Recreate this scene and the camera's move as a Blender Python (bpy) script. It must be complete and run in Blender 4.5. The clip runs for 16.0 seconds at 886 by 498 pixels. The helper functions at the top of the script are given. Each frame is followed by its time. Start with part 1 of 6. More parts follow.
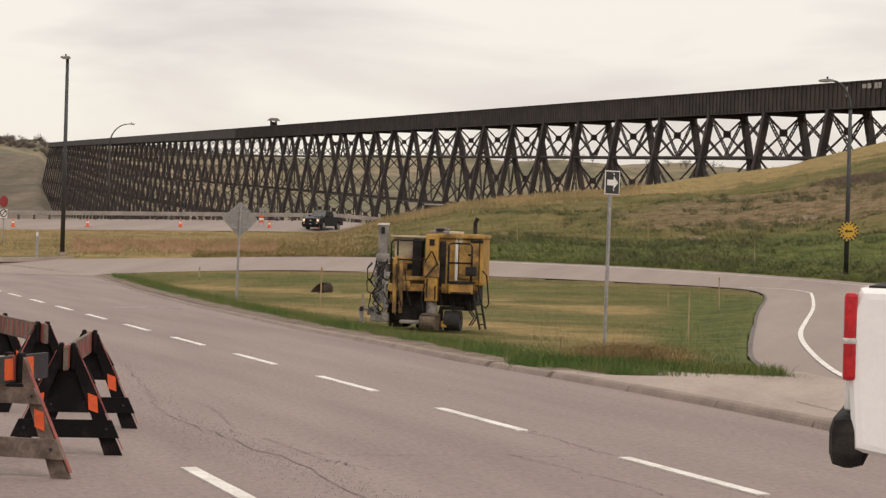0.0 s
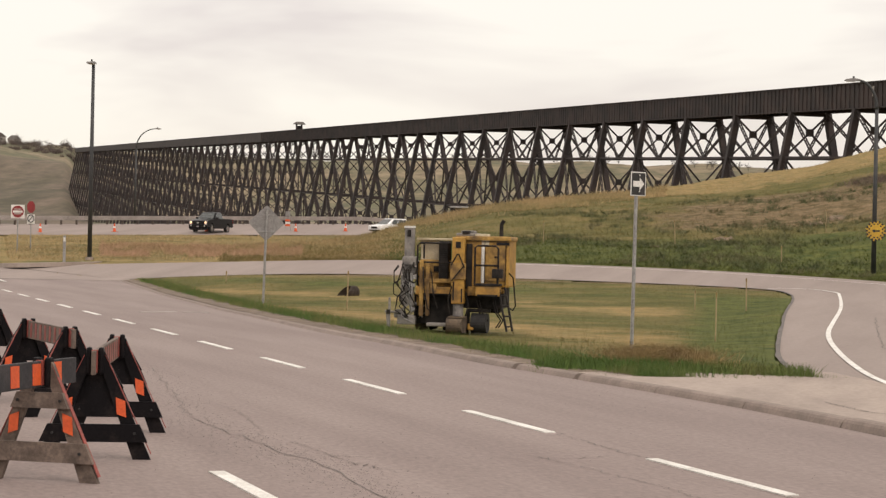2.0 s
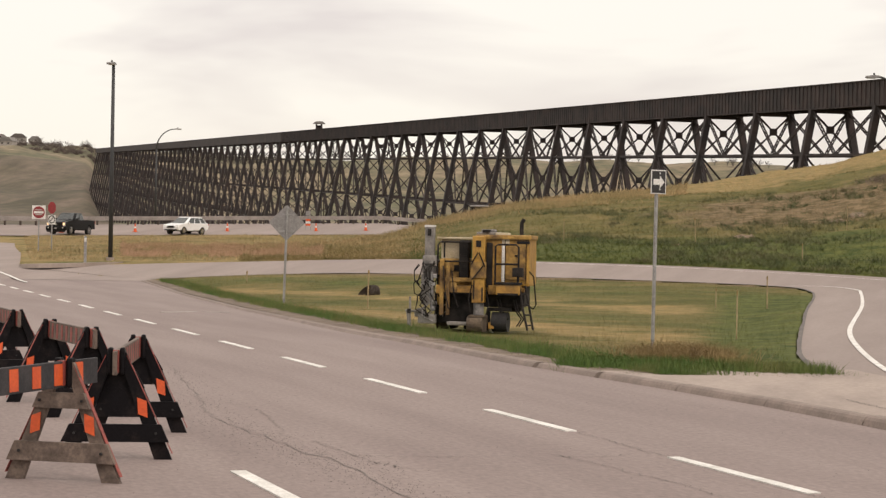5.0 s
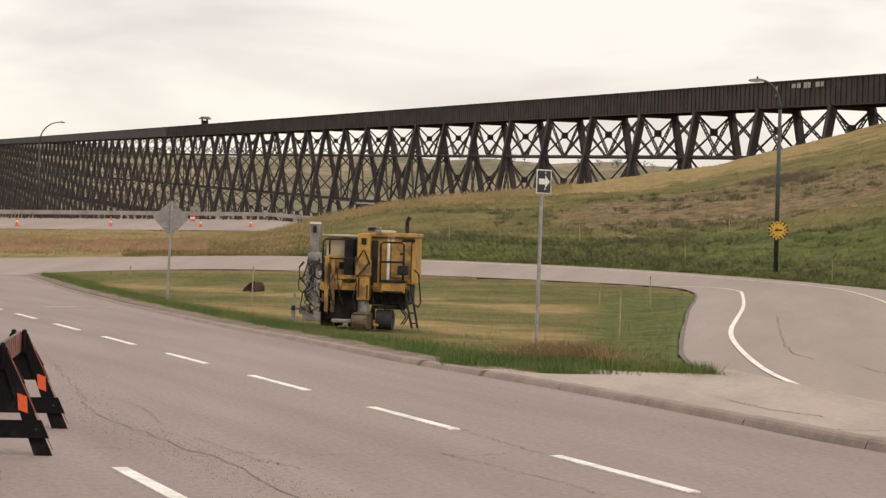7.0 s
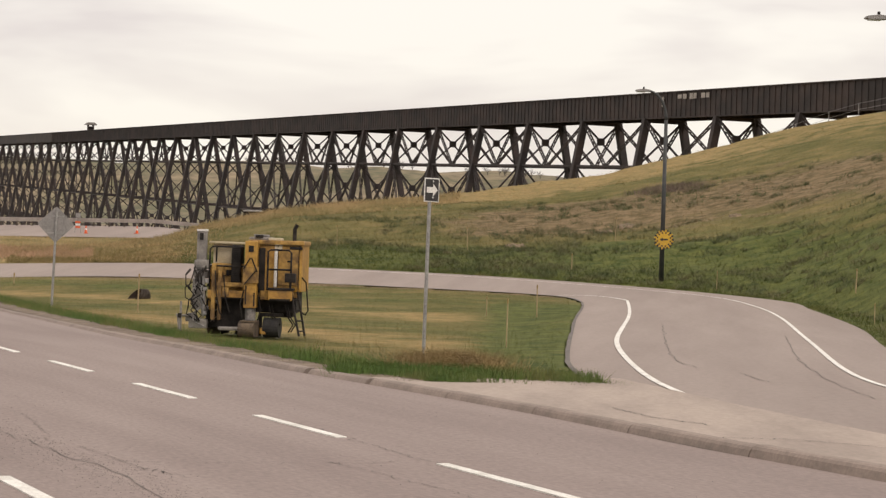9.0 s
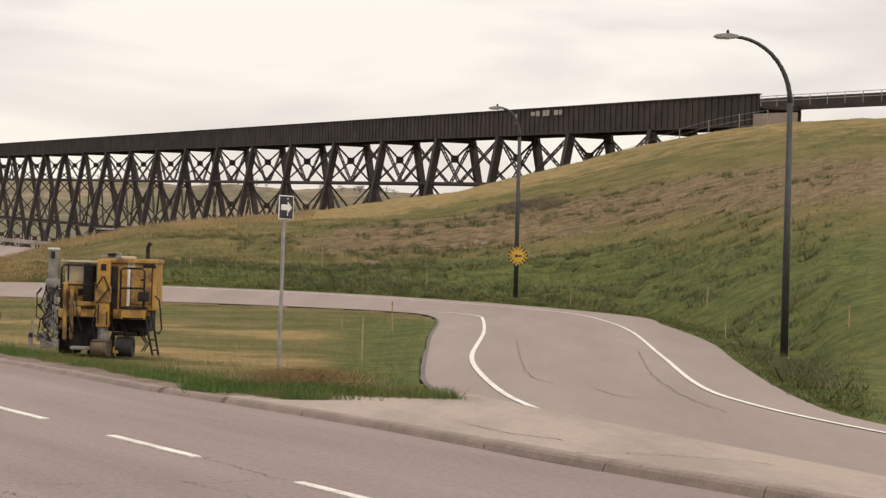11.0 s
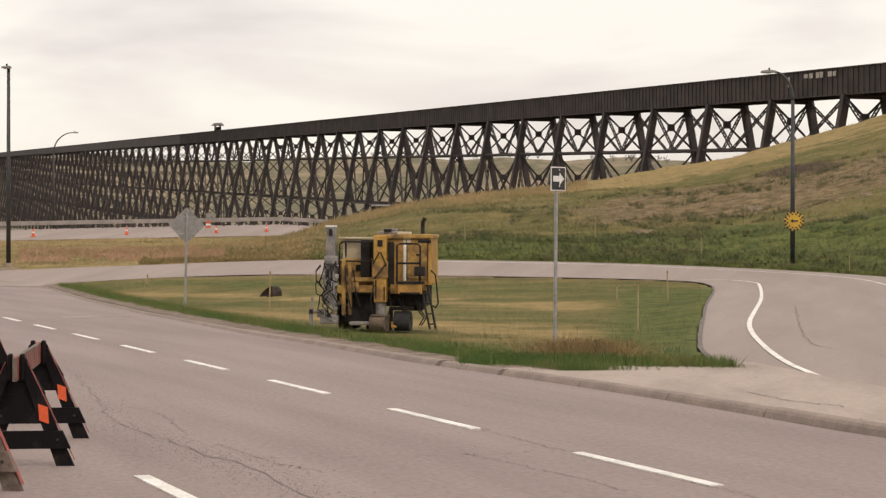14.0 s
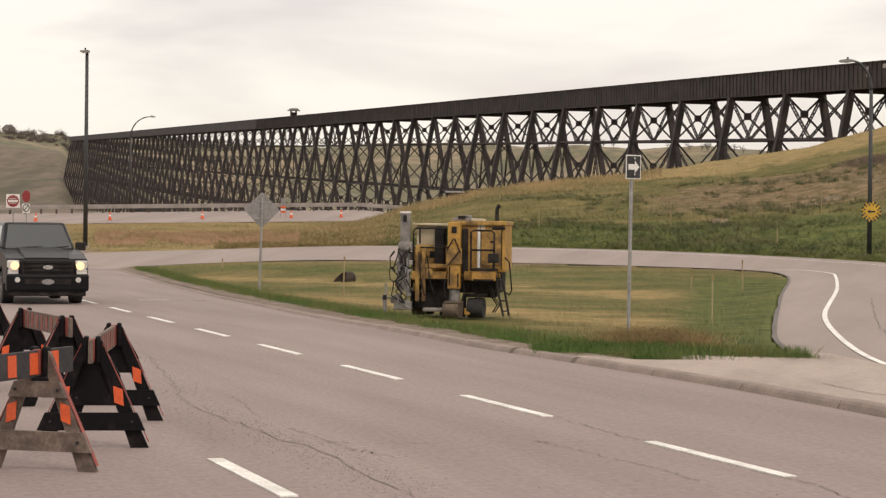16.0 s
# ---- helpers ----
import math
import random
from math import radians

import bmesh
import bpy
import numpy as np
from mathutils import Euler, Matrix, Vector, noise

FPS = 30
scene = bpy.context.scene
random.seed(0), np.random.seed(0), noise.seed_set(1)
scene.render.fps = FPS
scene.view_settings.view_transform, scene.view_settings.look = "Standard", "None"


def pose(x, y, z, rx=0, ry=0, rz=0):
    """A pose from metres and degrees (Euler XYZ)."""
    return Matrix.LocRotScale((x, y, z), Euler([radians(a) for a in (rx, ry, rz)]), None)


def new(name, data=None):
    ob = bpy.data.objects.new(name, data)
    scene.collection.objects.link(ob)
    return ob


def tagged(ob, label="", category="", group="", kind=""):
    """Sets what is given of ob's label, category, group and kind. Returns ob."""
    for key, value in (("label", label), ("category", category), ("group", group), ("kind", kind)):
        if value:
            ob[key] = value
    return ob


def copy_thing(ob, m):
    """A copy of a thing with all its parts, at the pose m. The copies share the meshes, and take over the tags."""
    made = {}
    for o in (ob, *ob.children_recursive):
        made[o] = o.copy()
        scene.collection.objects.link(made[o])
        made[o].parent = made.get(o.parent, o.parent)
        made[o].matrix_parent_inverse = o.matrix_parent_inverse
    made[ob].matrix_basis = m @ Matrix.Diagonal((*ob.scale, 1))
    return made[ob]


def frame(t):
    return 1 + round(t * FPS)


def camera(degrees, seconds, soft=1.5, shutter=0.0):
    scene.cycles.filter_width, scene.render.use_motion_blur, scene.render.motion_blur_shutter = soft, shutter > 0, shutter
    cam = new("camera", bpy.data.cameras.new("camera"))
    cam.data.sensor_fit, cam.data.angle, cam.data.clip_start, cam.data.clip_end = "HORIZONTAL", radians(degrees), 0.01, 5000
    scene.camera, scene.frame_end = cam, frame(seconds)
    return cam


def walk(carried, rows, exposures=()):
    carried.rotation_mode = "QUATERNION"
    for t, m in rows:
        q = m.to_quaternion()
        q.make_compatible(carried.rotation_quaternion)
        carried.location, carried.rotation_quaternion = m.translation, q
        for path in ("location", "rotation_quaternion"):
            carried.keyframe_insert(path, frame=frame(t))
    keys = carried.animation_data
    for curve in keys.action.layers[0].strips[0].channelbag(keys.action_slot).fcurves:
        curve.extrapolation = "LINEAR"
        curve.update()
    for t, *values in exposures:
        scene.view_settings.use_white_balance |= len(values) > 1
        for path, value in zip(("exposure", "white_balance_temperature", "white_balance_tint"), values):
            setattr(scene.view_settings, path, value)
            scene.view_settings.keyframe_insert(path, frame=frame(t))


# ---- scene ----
from mathutils.bvhtree import BVHTree

cam = camera(24.57, 16.0, soft=1.35)
EYE = 1.85
# seconds, yaw, pitch, roll of a camera on a stand that only turns
TURNS = [
    (0.0, 0.000, -0.100, 1.600), (0.5, -0.024, -0.055, 1.461), (1.0, 0.135, -0.031, 1.459),
    (1.5, 0.474, -0.136, 1.217), (2.0, 0.742, -0.046, 1.215), (2.5, 1.657, -0.055, 1.236),
    (3.0, 1.695, -0.092, 1.121), (5.5, 0.963, -0.084, 0.853), (6.0, -1.257, -0.079, 1.389),
    (6.5, -1.658, -0.070, 1.481), (7.0, -1.916, -0.078, 1.578), (7.5, -2.336, -0.004, 1.754),
    (8.0, -2.787, 0.092, 1.937), (8.5, -4.221, 0.149, 2.208), (9.0, -5.070, 0.244, 1.821),
    (9.5, -6.295, 0.400, 1.751), (9.7, -8.816, 0.689, 1.900), (11.8, -9.081, 0.866, 1.413),
    (12.0, -8.784, 0.874, 1.492), (12.5, -8.247, 0.882, 1.224), (13.0, -6.520, 0.712, 0.467),
    (13.5, -3.829, 0.023, 0.283), (14.0, -1.463, -0.082, 0.052), (14.5, -0.784, -0.077, 0.336),
    (15.0, -0.170, -0.304, 0.352), (15.5, 0.130, -0.505, 0.524), (16.0, 0.619, -0.465, 0.625),
]


def turned(yaw, pitch, roll):
    return pose(0, 0, EYE, 0, 0, yaw) @ pose(0, 0, 0, 90 + pitch) @ pose(0, 0, 0, 0, 0, roll)


walk(cam, [(t, turned(a, b, c)) for t, a, b, c in TURNS], exposures=[(0.0, -0.20, 6950, 19), (0.7, -0.14, 6950, 19), (2.0, -0.06, 6950, 19), (8.5, -0.07, 6950, 19), (12.8, -0.13, 6950, 19), (14.3, -0.06, 6950, 19), (16.0, -0.05, 6950, 19)])

# ---- light: an overcast day ----
world = bpy.data.worlds.new("overcast_sky")
scene.world = world
world.use_nodes = True
SUN_UP, SUN_ROUND = 48.0, 150.0


def build_sky():
    nt = world.node_tree
    nt.nodes.clear()
    out = nt.nodes.new("ShaderNodeOutputWorld")
    sky = nt.nodes.new("ShaderNodeTexSky")
    sky.sky_type, sky.sun_disc = "NISHITA", False
    sky.sun_elevation, sky.sun_rotation = radians(SUN_UP), radians(SUN_ROUND)
    b1 = nt.nodes.new("ShaderNodeBackground")
    b1.inputs[1].default_value = 0.02
    nt.links.new(sky.outputs[0], b1.inputs[0])
    co = nt.nodes.new("ShaderNodeTexCoord")
    mp = nt.nodes.new("ShaderNodeMapping")
    mp.inputs["Scale"].default_value = (3.4, 3.4, 13.0)
    mp.inputs["Location"].default_value = (0.35, 0.2, 0.6)
    nt.links.new(co.outputs["Generated"], mp.inputs[0])
    n1 = nt.nodes.new("ShaderNodeTexNoise")
    n1.inputs["Scale"].default_value, n1.inputs["Detail"].default_value = 1.5, 4.0
    n1.inputs["Roughness"].default_value, n1.inputs["Distortion"].default_value = 0.5, 0.3
    nt.links.new(mp.outputs[0], n1.inputs["Vector"])
    ramp = nt.nodes.new("ShaderNodeValToRGB")
    e = ramp.color_ramp.elements
    e[0].position, e[0].color = 0.33, (0.735, 0.715, 0.672, 1)
    e[1].position, e[1].color = 0.54, (0.945, 0.958, 0.866, 1)
    nt.links.new(n1.outputs[0], ramp.inputs[0])
    b2 = nt.nodes.new("ShaderNodeBackground")
    sep = nt.nodes.new("ShaderNodeSeparateXYZ")
    nt.links.new(co.outputs["Generated"], sep.inputs[0])
    up = nt.nodes.new("ShaderNodeMapRange")
    up.inputs["From Min"].default_value, up.inputs["From Max"].default_value = 0.0, 1.0
    up.inputs["To Min"].default_value, up.inputs["To Max"].default_value = 0.89, 1.50
    nt.links.new(sep.outputs["Z"], up.inputs["Value"])
    nt.links.new(up.outputs[0], b2.inputs[1])
    nt.links.new(ramp.outputs[0], b2.inputs[0])
    add = nt.nodes.new("ShaderNodeAddShader")
    nt.links.new(b1.outputs[0], add.inputs[0])
    nt.links.new(b2.outputs[0], add.inputs[1])
    nt.links.new(add.outputs[0], out.inputs[0])


build_sky()
sun = new("sun", bpy.data.lights.new("sun", "SUN"))
sun.data.energy, sun.data.angle, sun.data.color = 1.2, radians(14), (1.0, 0.95, 0.88)
sun.matrix_world = pose(0, 0, 60, 90 - SUN_UP, 0, 180 - SUN_ROUND)


# ---- materials ----
def material(name, colour, rough=0.7, metal=0.0, second=None, scale=3.0, fine=40.0, amount=0.5, bump=0.15, local=False, third=None, low=0.42, high=0.62, run=None):
    """Two scales of noise between two or three colours, with fine relief; run draws both out along a heading."""
    m = bpy.data.materials.new(name)
    m.use_nodes = True
    nt = m.node_tree
    bs = nt.nodes["Principled BSDF"]
    bs.inputs["Roughness"].default_value, bs.inputs["Metallic"].default_value = rough, metal
    if local:
        co = nt.nodes.new("ShaderNodeTexCoord").outputs["Object"]
    else:
        co = nt.nodes.new("ShaderNodeNewGeometry").outputs["Position"]
    if run:
        turn = nt.nodes.new("ShaderNodeMapping")
        turn.inputs["Rotation"].default_value = (0, 0, radians(run[0]))
        squeeze = nt.nodes.new("ShaderNodeMapping")
        squeeze.inputs["Scale"].default_value = (1.0, run[1], run[1])
        nt.links.new(co, turn.inputs[0])
        nt.links.new(turn.outputs[0], squeeze.inputs[0])
        co = squeeze.outputs[0]
        grain = nt.nodes.new("ShaderNodeMapping")
        grain.inputs["Scale"].default_value = (1.0, 0.45, 0.45)
        nt.links.new(turn.outputs[0], grain.inputs[0])
    second = second or tuple(c * 0.75 for c in colour)

    def noise_node(s, detail):
        n = nt.nodes.new("ShaderNodeTexNoise")
        n.inputs["Scale"].default_value, n.inputs["Detail"].default_value = s, detail
        n.inputs["Roughness"].default_value = 0.6
        nt.links.new(co, n.inputs["Vector"])
        return n

    big, small = noise_node(scale, 5), noise_node(fine, 4)
    if run:
        nt.links.new(grain.outputs[0], small.inputs["Vector"])
    ramp = nt.nodes.new("ShaderNodeValToRGB")
    e = ramp.color_ramp.elements
    e[0].position, e[0].color = low, (*colour, 1)
    e[1].position, e[1].color = high, (*second, 1)
    if third:
        k = ramp.color_ramp.elements.new(0.5 * (low + high))
        k.color = (*third, 1)
    nt.links.new(big.outputs[0], ramp.inputs[0])
    mul = nt.nodes.new("ShaderNodeMix")
    mul.data_type, mul.blend_type = "RGBA", "MULTIPLY"
    mul.inputs[0].default_value = amount
    grey = nt.nodes.new("ShaderNodeValToRGB")
    g = grey.color_ramp.elements
    g[0].position, g[0].color = 0.3, (0.45, 0.45, 0.45, 1)
    g[1].position, g[1].color = 0.7, (1.4, 1.4, 1.4, 1)
    nt.links.new(small.outputs[0], grey.inputs[0])
    nt.links.new(ramp.outputs[0], mul.inputs["A"])
    nt.links.new(grey.outputs[0], mul.inputs["B"])
    nt.links.new(mul.outputs["Result"], bs.inputs["Base Color"])
    if bump:
        b = nt.nodes.new("ShaderNodeBump")
        b.inputs["Strength"].default_value, b.inputs["Distance"].default_value = bump, 0.02
        nt.links.new(small.outputs[0], b.inputs["Height"])
        nt.links.new(b.outputs[0], bs.inputs["Normal"])
    return m


def glass_material(name, tint):
    m = bpy.data.materials.new(name)
    m.use_nodes = True
    bs = m.node_tree.nodes["Principled BSDF"]
    bs.inputs["Base Color"].default_value = (*tint, 1)
    bs.inputs["Roughness"].default_value, bs.inputs["Transmission Weight"].default_value = 0.04, 0.4
    bs.inputs["Specular IOR Level"].default_value = 0.8
    return m


def glow_material(name, colour, strength):
    m = bpy.data.materials.new(name)
    m.use_nodes = True
    bs = m.node_tree.nodes["Principled BSDF"]
    bs.inputs["Base Color"].default_value = (*colour, 1)
    bs.inputs["Emission Color"].default_value, bs.inputs["Emission Strength"].default_value = (*colour, 1), strength
    return m


ASPHALT = material("asphalt", (0.200, 0.153, 0.141), 0.9, second=(0.252, 0.199, 0.182), scale=0.75, fine=20, amount=0.34, bump=0.1, run=(-18.6, 0.10), low=0.36, high=0.66)
ASPHALT_RAMP = material("ramp_asphalt", (0.222, 0.176, 0.157), 0.9, second=(0.272, 0.220, 0.196), scale=0.5, fine=9, amount=0.16, bump=0.04, run=(12.0, 0.10), low=0.36, high=0.66)
# sealant colour, also used for the painted shade along the ramp's edge
SEAL_AND_SHADE = material("sealant_and_edge_shade", (0.085, 0.072, 0.064), 0.8, second=(0.15, 0.128, 0.112), scale=2.0, fine=30)
PAINT_LINE = material("road_paint", (0.72, 0.70, 0.66), 0.7, second=(0.55, 0.53, 0.49), scale=2.0, fine=35, amount=0.4)
PAINT_WORN = material("worn_road_paint", (0.42, 0.39, 0.36), 0.8, second=(0.30, 0.27, 0.25), scale=3.0, fine=30, amount=0.5)
CONCRETE = material("concrete", (0.335, 0.272, 0.232), 0.9, second=(0.262, 0.210, 0.180), scale=0.7, fine=14, amount=0.22, bump=0.05, run=(10.0, 0.22))
KERB_FACE = material("kerb_concrete", (0.250, 0.196, 0.168), 0.9, second=(0.190, 0.149, 0.128), scale=1.6, fine=22, amount=0.3)
SCAR = material("pale_bare_soil", (0.22, 0.155, 0.105), 0.95, second=(0.125, 0.096, 0.055), scale=1.6, fine=9, amount=0.6)
EARTH = material("ditch_earth", (0.115, 0.082, 0.060), 0.95, second=(0.19, 0.142, 0.10), scale=2, fine=20)


def meadow_material():
    """Olive grass with lush, rough brown and straw growth where the attribute "growth" says, broken up by noise."""
    m = bpy.data.materials.new("meadow")
    m.use_nodes = True
    nt = m.node_tree
    bs = nt.nodes["Principled BSDF"]
    bs.inputs["Roughness"].default_value = 0.95
    bs.inputs["Specular IOR Level"].default_value = 0.15
    pos = nt.nodes.new("ShaderNodeNewGeometry").outputs["Position"]
    att = nt.nodes.new("ShaderNodeAttribute")
    att.attribute_name = "growth"
    sep = nt.nodes.new("ShaderNodeSeparateColor")
    nt.links.new(att.outputs["Color"], sep.inputs[0])

    def tex(scale, detail, rough, shift):
        mp = nt.nodes.new("ShaderNodeMapping")
        mp.inputs["Location"].default_value = (shift, shift * 1.7, shift * 0.6)
        nt.links.new(pos, mp.inputs[0])
        n = nt.nodes.new("ShaderNodeTexNoise")
        n.inputs["Scale"].default_value, n.inputs["Detail"].default_value, n.inputs["Roughness"].default_value = scale, detail, rough
        nt.links.new(mp.outputs[0], n.inputs["Vector"])
        return n.outputs[0]

    def pair(lo, hi, src, a=0.36, b=0.64):
        r = nt.nodes.new("ShaderNodeValToRGB")
        e = r.color_ramp.elements
        e[0].position, e[0].color, e[1].position, e[1].color = a, (*lo, 1), b, (*hi, 1)
        nt.links.new(src, r.inputs[0])
        return r.outputs[0]

    def blend(fac, a, b, kind="MIX"):
        x = nt.nodes.new("ShaderNodeMix")
        x.data_type, x.blend_type = "RGBA", kind
        if isinstance(fac, float):
            x.inputs[0].default_value = fac
        else:
            nt.links.new(fac, x.inputs[0])
        nt.links.new(a, x.inputs["A"])
        nt.links.new(b, x.inputs["B"])
        return x.outputs["Result"]

    def mask(channel, src, spread=1.5):
        k = nt.nodes.new("ShaderNodeMath")
        k.operation = "MULTIPLY_ADD"
        k.inputs[1].default_value, k.inputs[2].default_value = spread, -0.5 * spread
        nt.links.new(src, k.inputs[0])
        add = nt.nodes.new("ShaderNodeMath")
        nt.links.new(k.outputs[0], add.inputs[0])
        nt.links.new(sep.outputs[channel], add.inputs[1])
        r = nt.nodes.new("ShaderNodeMapRange")
        r.interpolation_type = "SMOOTHSTEP"
        r.inputs["From Min"].default_value, r.inputs["From Max"].default_value = 0.28, 0.72
        nt.links.new(add.outputs[0], r.inputs["Value"])
        return r.outputs[0]

    n1, n2, n3 = tex(0.22, 9, 0.68, 0), tex(0.30, 9, 0.68, 31), tex(0.26, 9, 0.68, 77)
    clump = tex(1.1, 6, 0.65, 13)
    c = pair((0.078, 0.080, 0.020), (0.176, 0.136, 0.052), n2)
    c = blend(mask("Green", n3), c, pair((0.090, 0.070, 0.030), (0.215, 0.150, 0.085), clump))
    c = blend(mask("Red", n1), c, pair((0.046, 0.064, 0.014), (0.108, 0.116, 0.030), clump))
    c = blend(mask("Blue", n2), c, pair((0.310, 0.210, 0.092), (0.190, 0.150, 0.058), clump))
    c = blend(0.55, c, pair((0.5, 0.5, 0.5), (1.35, 1.35, 1.35), tex(4.5, 5, 0.7, 5), 0.3, 0.7), "MULTIPLY")
    nt.links.new(c, bs.inputs["Base Color"])
    b = nt.nodes.new("ShaderNodeBump")
    b.inputs["Strength"].default_value, b.inputs["Distance"].default_value = 0.45, 0.10
    nt.links.new(clump, b.inputs["Height"])
    nt.links.new(b.outputs[0], bs.inputs["Normal"])
    return m


MEADOW = meadow_material()
FAR_SLOPE = material("far_valley_slope", (0.100, 0.093, 0.048), 0.95, second=(0.205, 0.158, 0.098), third=(0.145, 0.120, 0.068), scale=0.010, fine=0.08, amount=0.7, bump=0)
BLUFF = material("eroded_bluff", (0.064, 0.054, 0.030), 0.95, second=(0.138, 0.103, 0.074), third=(0.106, 0.082, 0.054), scale=0.03, fine=0.12, amount=0.5, bump=0, low=0.36, high=0.60, run=(8.0, 0.22))
STEEL_DARK = material("dark_riveted_steel", (0.026, 0.020, 0.020), 0.75, second=(0.050, 0.034, 0.031), scale=0.3, fine=4, amount=0.4, bump=0.05)
POLE_PAINT = material("dark_pole_paint", (0.03, 0.032, 0.034), 0.6, second=(0.045, 0.045, 0.045), local=True)
GALV = material("galvanised_steel", (0.36, 0.35, 0.34), 0.5, 0.6, second=(0.26, 0.25, 0.25), scale=4, fine=30, local=True)
RAIL_POST = material("dark_timber_post", (0.060, 0.045, 0.036), 0.9, second=(0.10, 0.078, 0.062), scale=3, local=True)
RAIL_STEEL = material("dulled_rail_steel", (0.33, 0.29, 0.265), 0.6, 0.2, second=(0.25, 0.218, 0.198), scale=0.6, fine=12)
SIGN_BACK = material("sign_back", (0.27, 0.255, 0.25), 0.55, 0.3, second=(0.22, 0.21, 0.205), scale=3, fine=30, local=True)
WHITE = material("white_sheeting", (0.72, 0.70, 0.67), 0.5, second=(0.62, 0.60, 0.57), scale=3, local=True)
SIDING = material("pale_siding", (0.40, 0.365, 0.33), 0.8, second=(0.30, 0.27, 0.24), scale=0.3, local=True)
BLACK = material("black_sheeting", (0.02, 0.02, 0.02), 0.6, second=(0.035, 0.03, 0.03), scale=3, local=True)
RED = material("red_sheeting", (0.26, 0.025, 0.028), 0.6, second=(0.20, 0.02, 0.022), local=True)
YELLOW_SIGN = material("yellow_sheeting", (0.62, 0.37, 0.03), 0.5, second=(0.50, 0.29, 0.03), local=True)
ORANGE = material("orange_reflective", (0.70, 0.105, 0.025), 0.5, second=(0.60, 0.085, 0.022), scale=6, amount=0.25, local=True)
RED_FADED = material("faded_red_stripe", (0.30, 0.06, 0.045), 0.6, second=(0.20, 0.045, 0.035), scale=8, local=True)
WOOD_BLACK = material("black_painted_wood", (0.006, 0.005, 0.006), 0.6, second=(0.022, 0.016, 0.015), scale=5, fine=40, local=True, low=0.5, high=0.75)
WOOD_BLACK.node_tree.nodes["Principled BSDF"].inputs["Specular IOR Level"].default_value = 0.12
WOOD_GREY = material("weathered_wood", (0.17, 0.125, 0.10), 0.85, second=(0.085, 0.062, 0.05), scale=5, fine=45, local=True)
GREY_RAIL = material("grey_rail", (0.022, 0.021, 0.024), 0.75, second=(0.042, 0.038, 0.040), scale=5, local=True)
YELLOW = material("machine_yellow", (0.44, 0.245, 0.045), 0.5, second=(0.10, 0.058, 0.020), third=(0.34, 0.175, 0.034), low=0.40, high=0.70, scale=1.9, fine=14, amount=0.5, local=True)
YELLOW_DULL = material("dusty_yellow", (0.38, 0.22, 0.055), 0.7, second=(0.13, 0.072, 0.026), scale=3, fine=14, amount=0.6, local=True)
CREAM = material("cream_panel", (0.58, 0.50, 0.36), 0.6, second=(0.45, 0.37, 0.24), scale=2, local=True)
LATH = material("sunbleached_lath", (0.40, 0.30, 0.17), 0.85, second=(0.28, 0.20, 0.11), scale=4, local=True)
MACHINE_BLACK = material("machine_black", (0.014, 0.012, 0.012), 0.7, second=(0.035, 0.03, 0.027), scale=4, local=True)
MACHINE_BLACK.node_tree.nodes["Principled BSDF"].inputs["Specular IOR Level"].default_value = 0.15
MACHINE_GREY = material("concrete_spattered_steel", (0.24, 0.22, 0.20), 0.8, second=(0.13, 0.12, 0.115), scale=3, fine=20, local=True)
RUBBER = material("rubber", (0.018, 0.017, 0.017), 0.85, second=(0.03, 0.028, 0.027), local=True)
TRACK_MUD = material("muddy_track", (0.13, 0.095, 0.065), 0.95, second=(0.07, 0.052, 0.04), scale=6, local=True)
CAR_BLACK = material("black_car_paint", (0.007, 0.007, 0.008), 0.32, second=(0.009, 0.009, 0.010), local=True, bump=0, amount=0.1)
CAR_BLACK.node_tree.nodes["Principled BSDF"].inputs["Specular IOR Level"].default_value = 0.13
CAR_WHITE = material("white_car_paint", (0.80, 0.80, 0.80), 0.25, second=(0.76, 0.76, 0.76), local=True, bump=0, amount=0.05)
CAR_GLASS = glass_material("car_glass", (0.06, 0.07, 0.07))
CHROME = material("chrome", (0.62, 0.62, 0.62), 0.15, 1.0, second=(0.55, 0.55, 0.55), local=True, bump=0)
TAIL_RED = material("tail_lamp_red", (0.50, 0.015, 0.02), 0.2, second=(0.38, 0.01, 0.015), local=True, bump=0)
HEADLIGHT = glow_material("headlight_glow", (1.0, 0.58, 0.30), 1.2)
LENS = material("lamp_lens", (0.55, 0.54, 0.50), 0.2, second=(0.45, 0.44, 0.42), local=True, bump=0)
TWIG = material("winter_twigs", (0.115, 0.088, 0.076), 0.95, second=(0.165, 0.132, 0.105), scale=0.02, fine=0.5, bump=0)
BARK = material("bark", (0.105, 0.088, 0.078), 0.9, second=(0.13, 0.11, 0.10))
GREEN = material("lush_blades", (0.07, 0.13, 0.018), 0.9, second=(0.15, 0.16, 0.04), scale=0.8, fine=9, amount=0.5, bump=0)
GREEN_DARK = material("weed_leaves", (0.058, 0.076, 0.020), 0.9, second=(0.125, 0.112, 0.046), scale=0.3, fine=6, amount=0.5, bump=0)
SCRUB = material("bare_twigs", (0.13, 0.088, 0.066), 0.9, second=(0.17, 0.13, 0.08), scale=0.8, fine=8, bump=0)
REED = material("bleached_reeds", (0.43, 0.25, 0.145), 0.9, second=(0.29, 0.19, 0.09), scale=0.25, fine=6, bump=0)
STRAW_LIGHT = material("pale_straw", (0.39, 0.26, 0.12), 0.9, second=(0.20, 0.165, 0.06), scale=0.15, fine=5, bump=0)
STRAW = material("dry_straw", (0.34, 0.23, 0.09), 0.9, second=(0.20, 0.13, 0.055), scale=1.5, fine=12, bump=0)


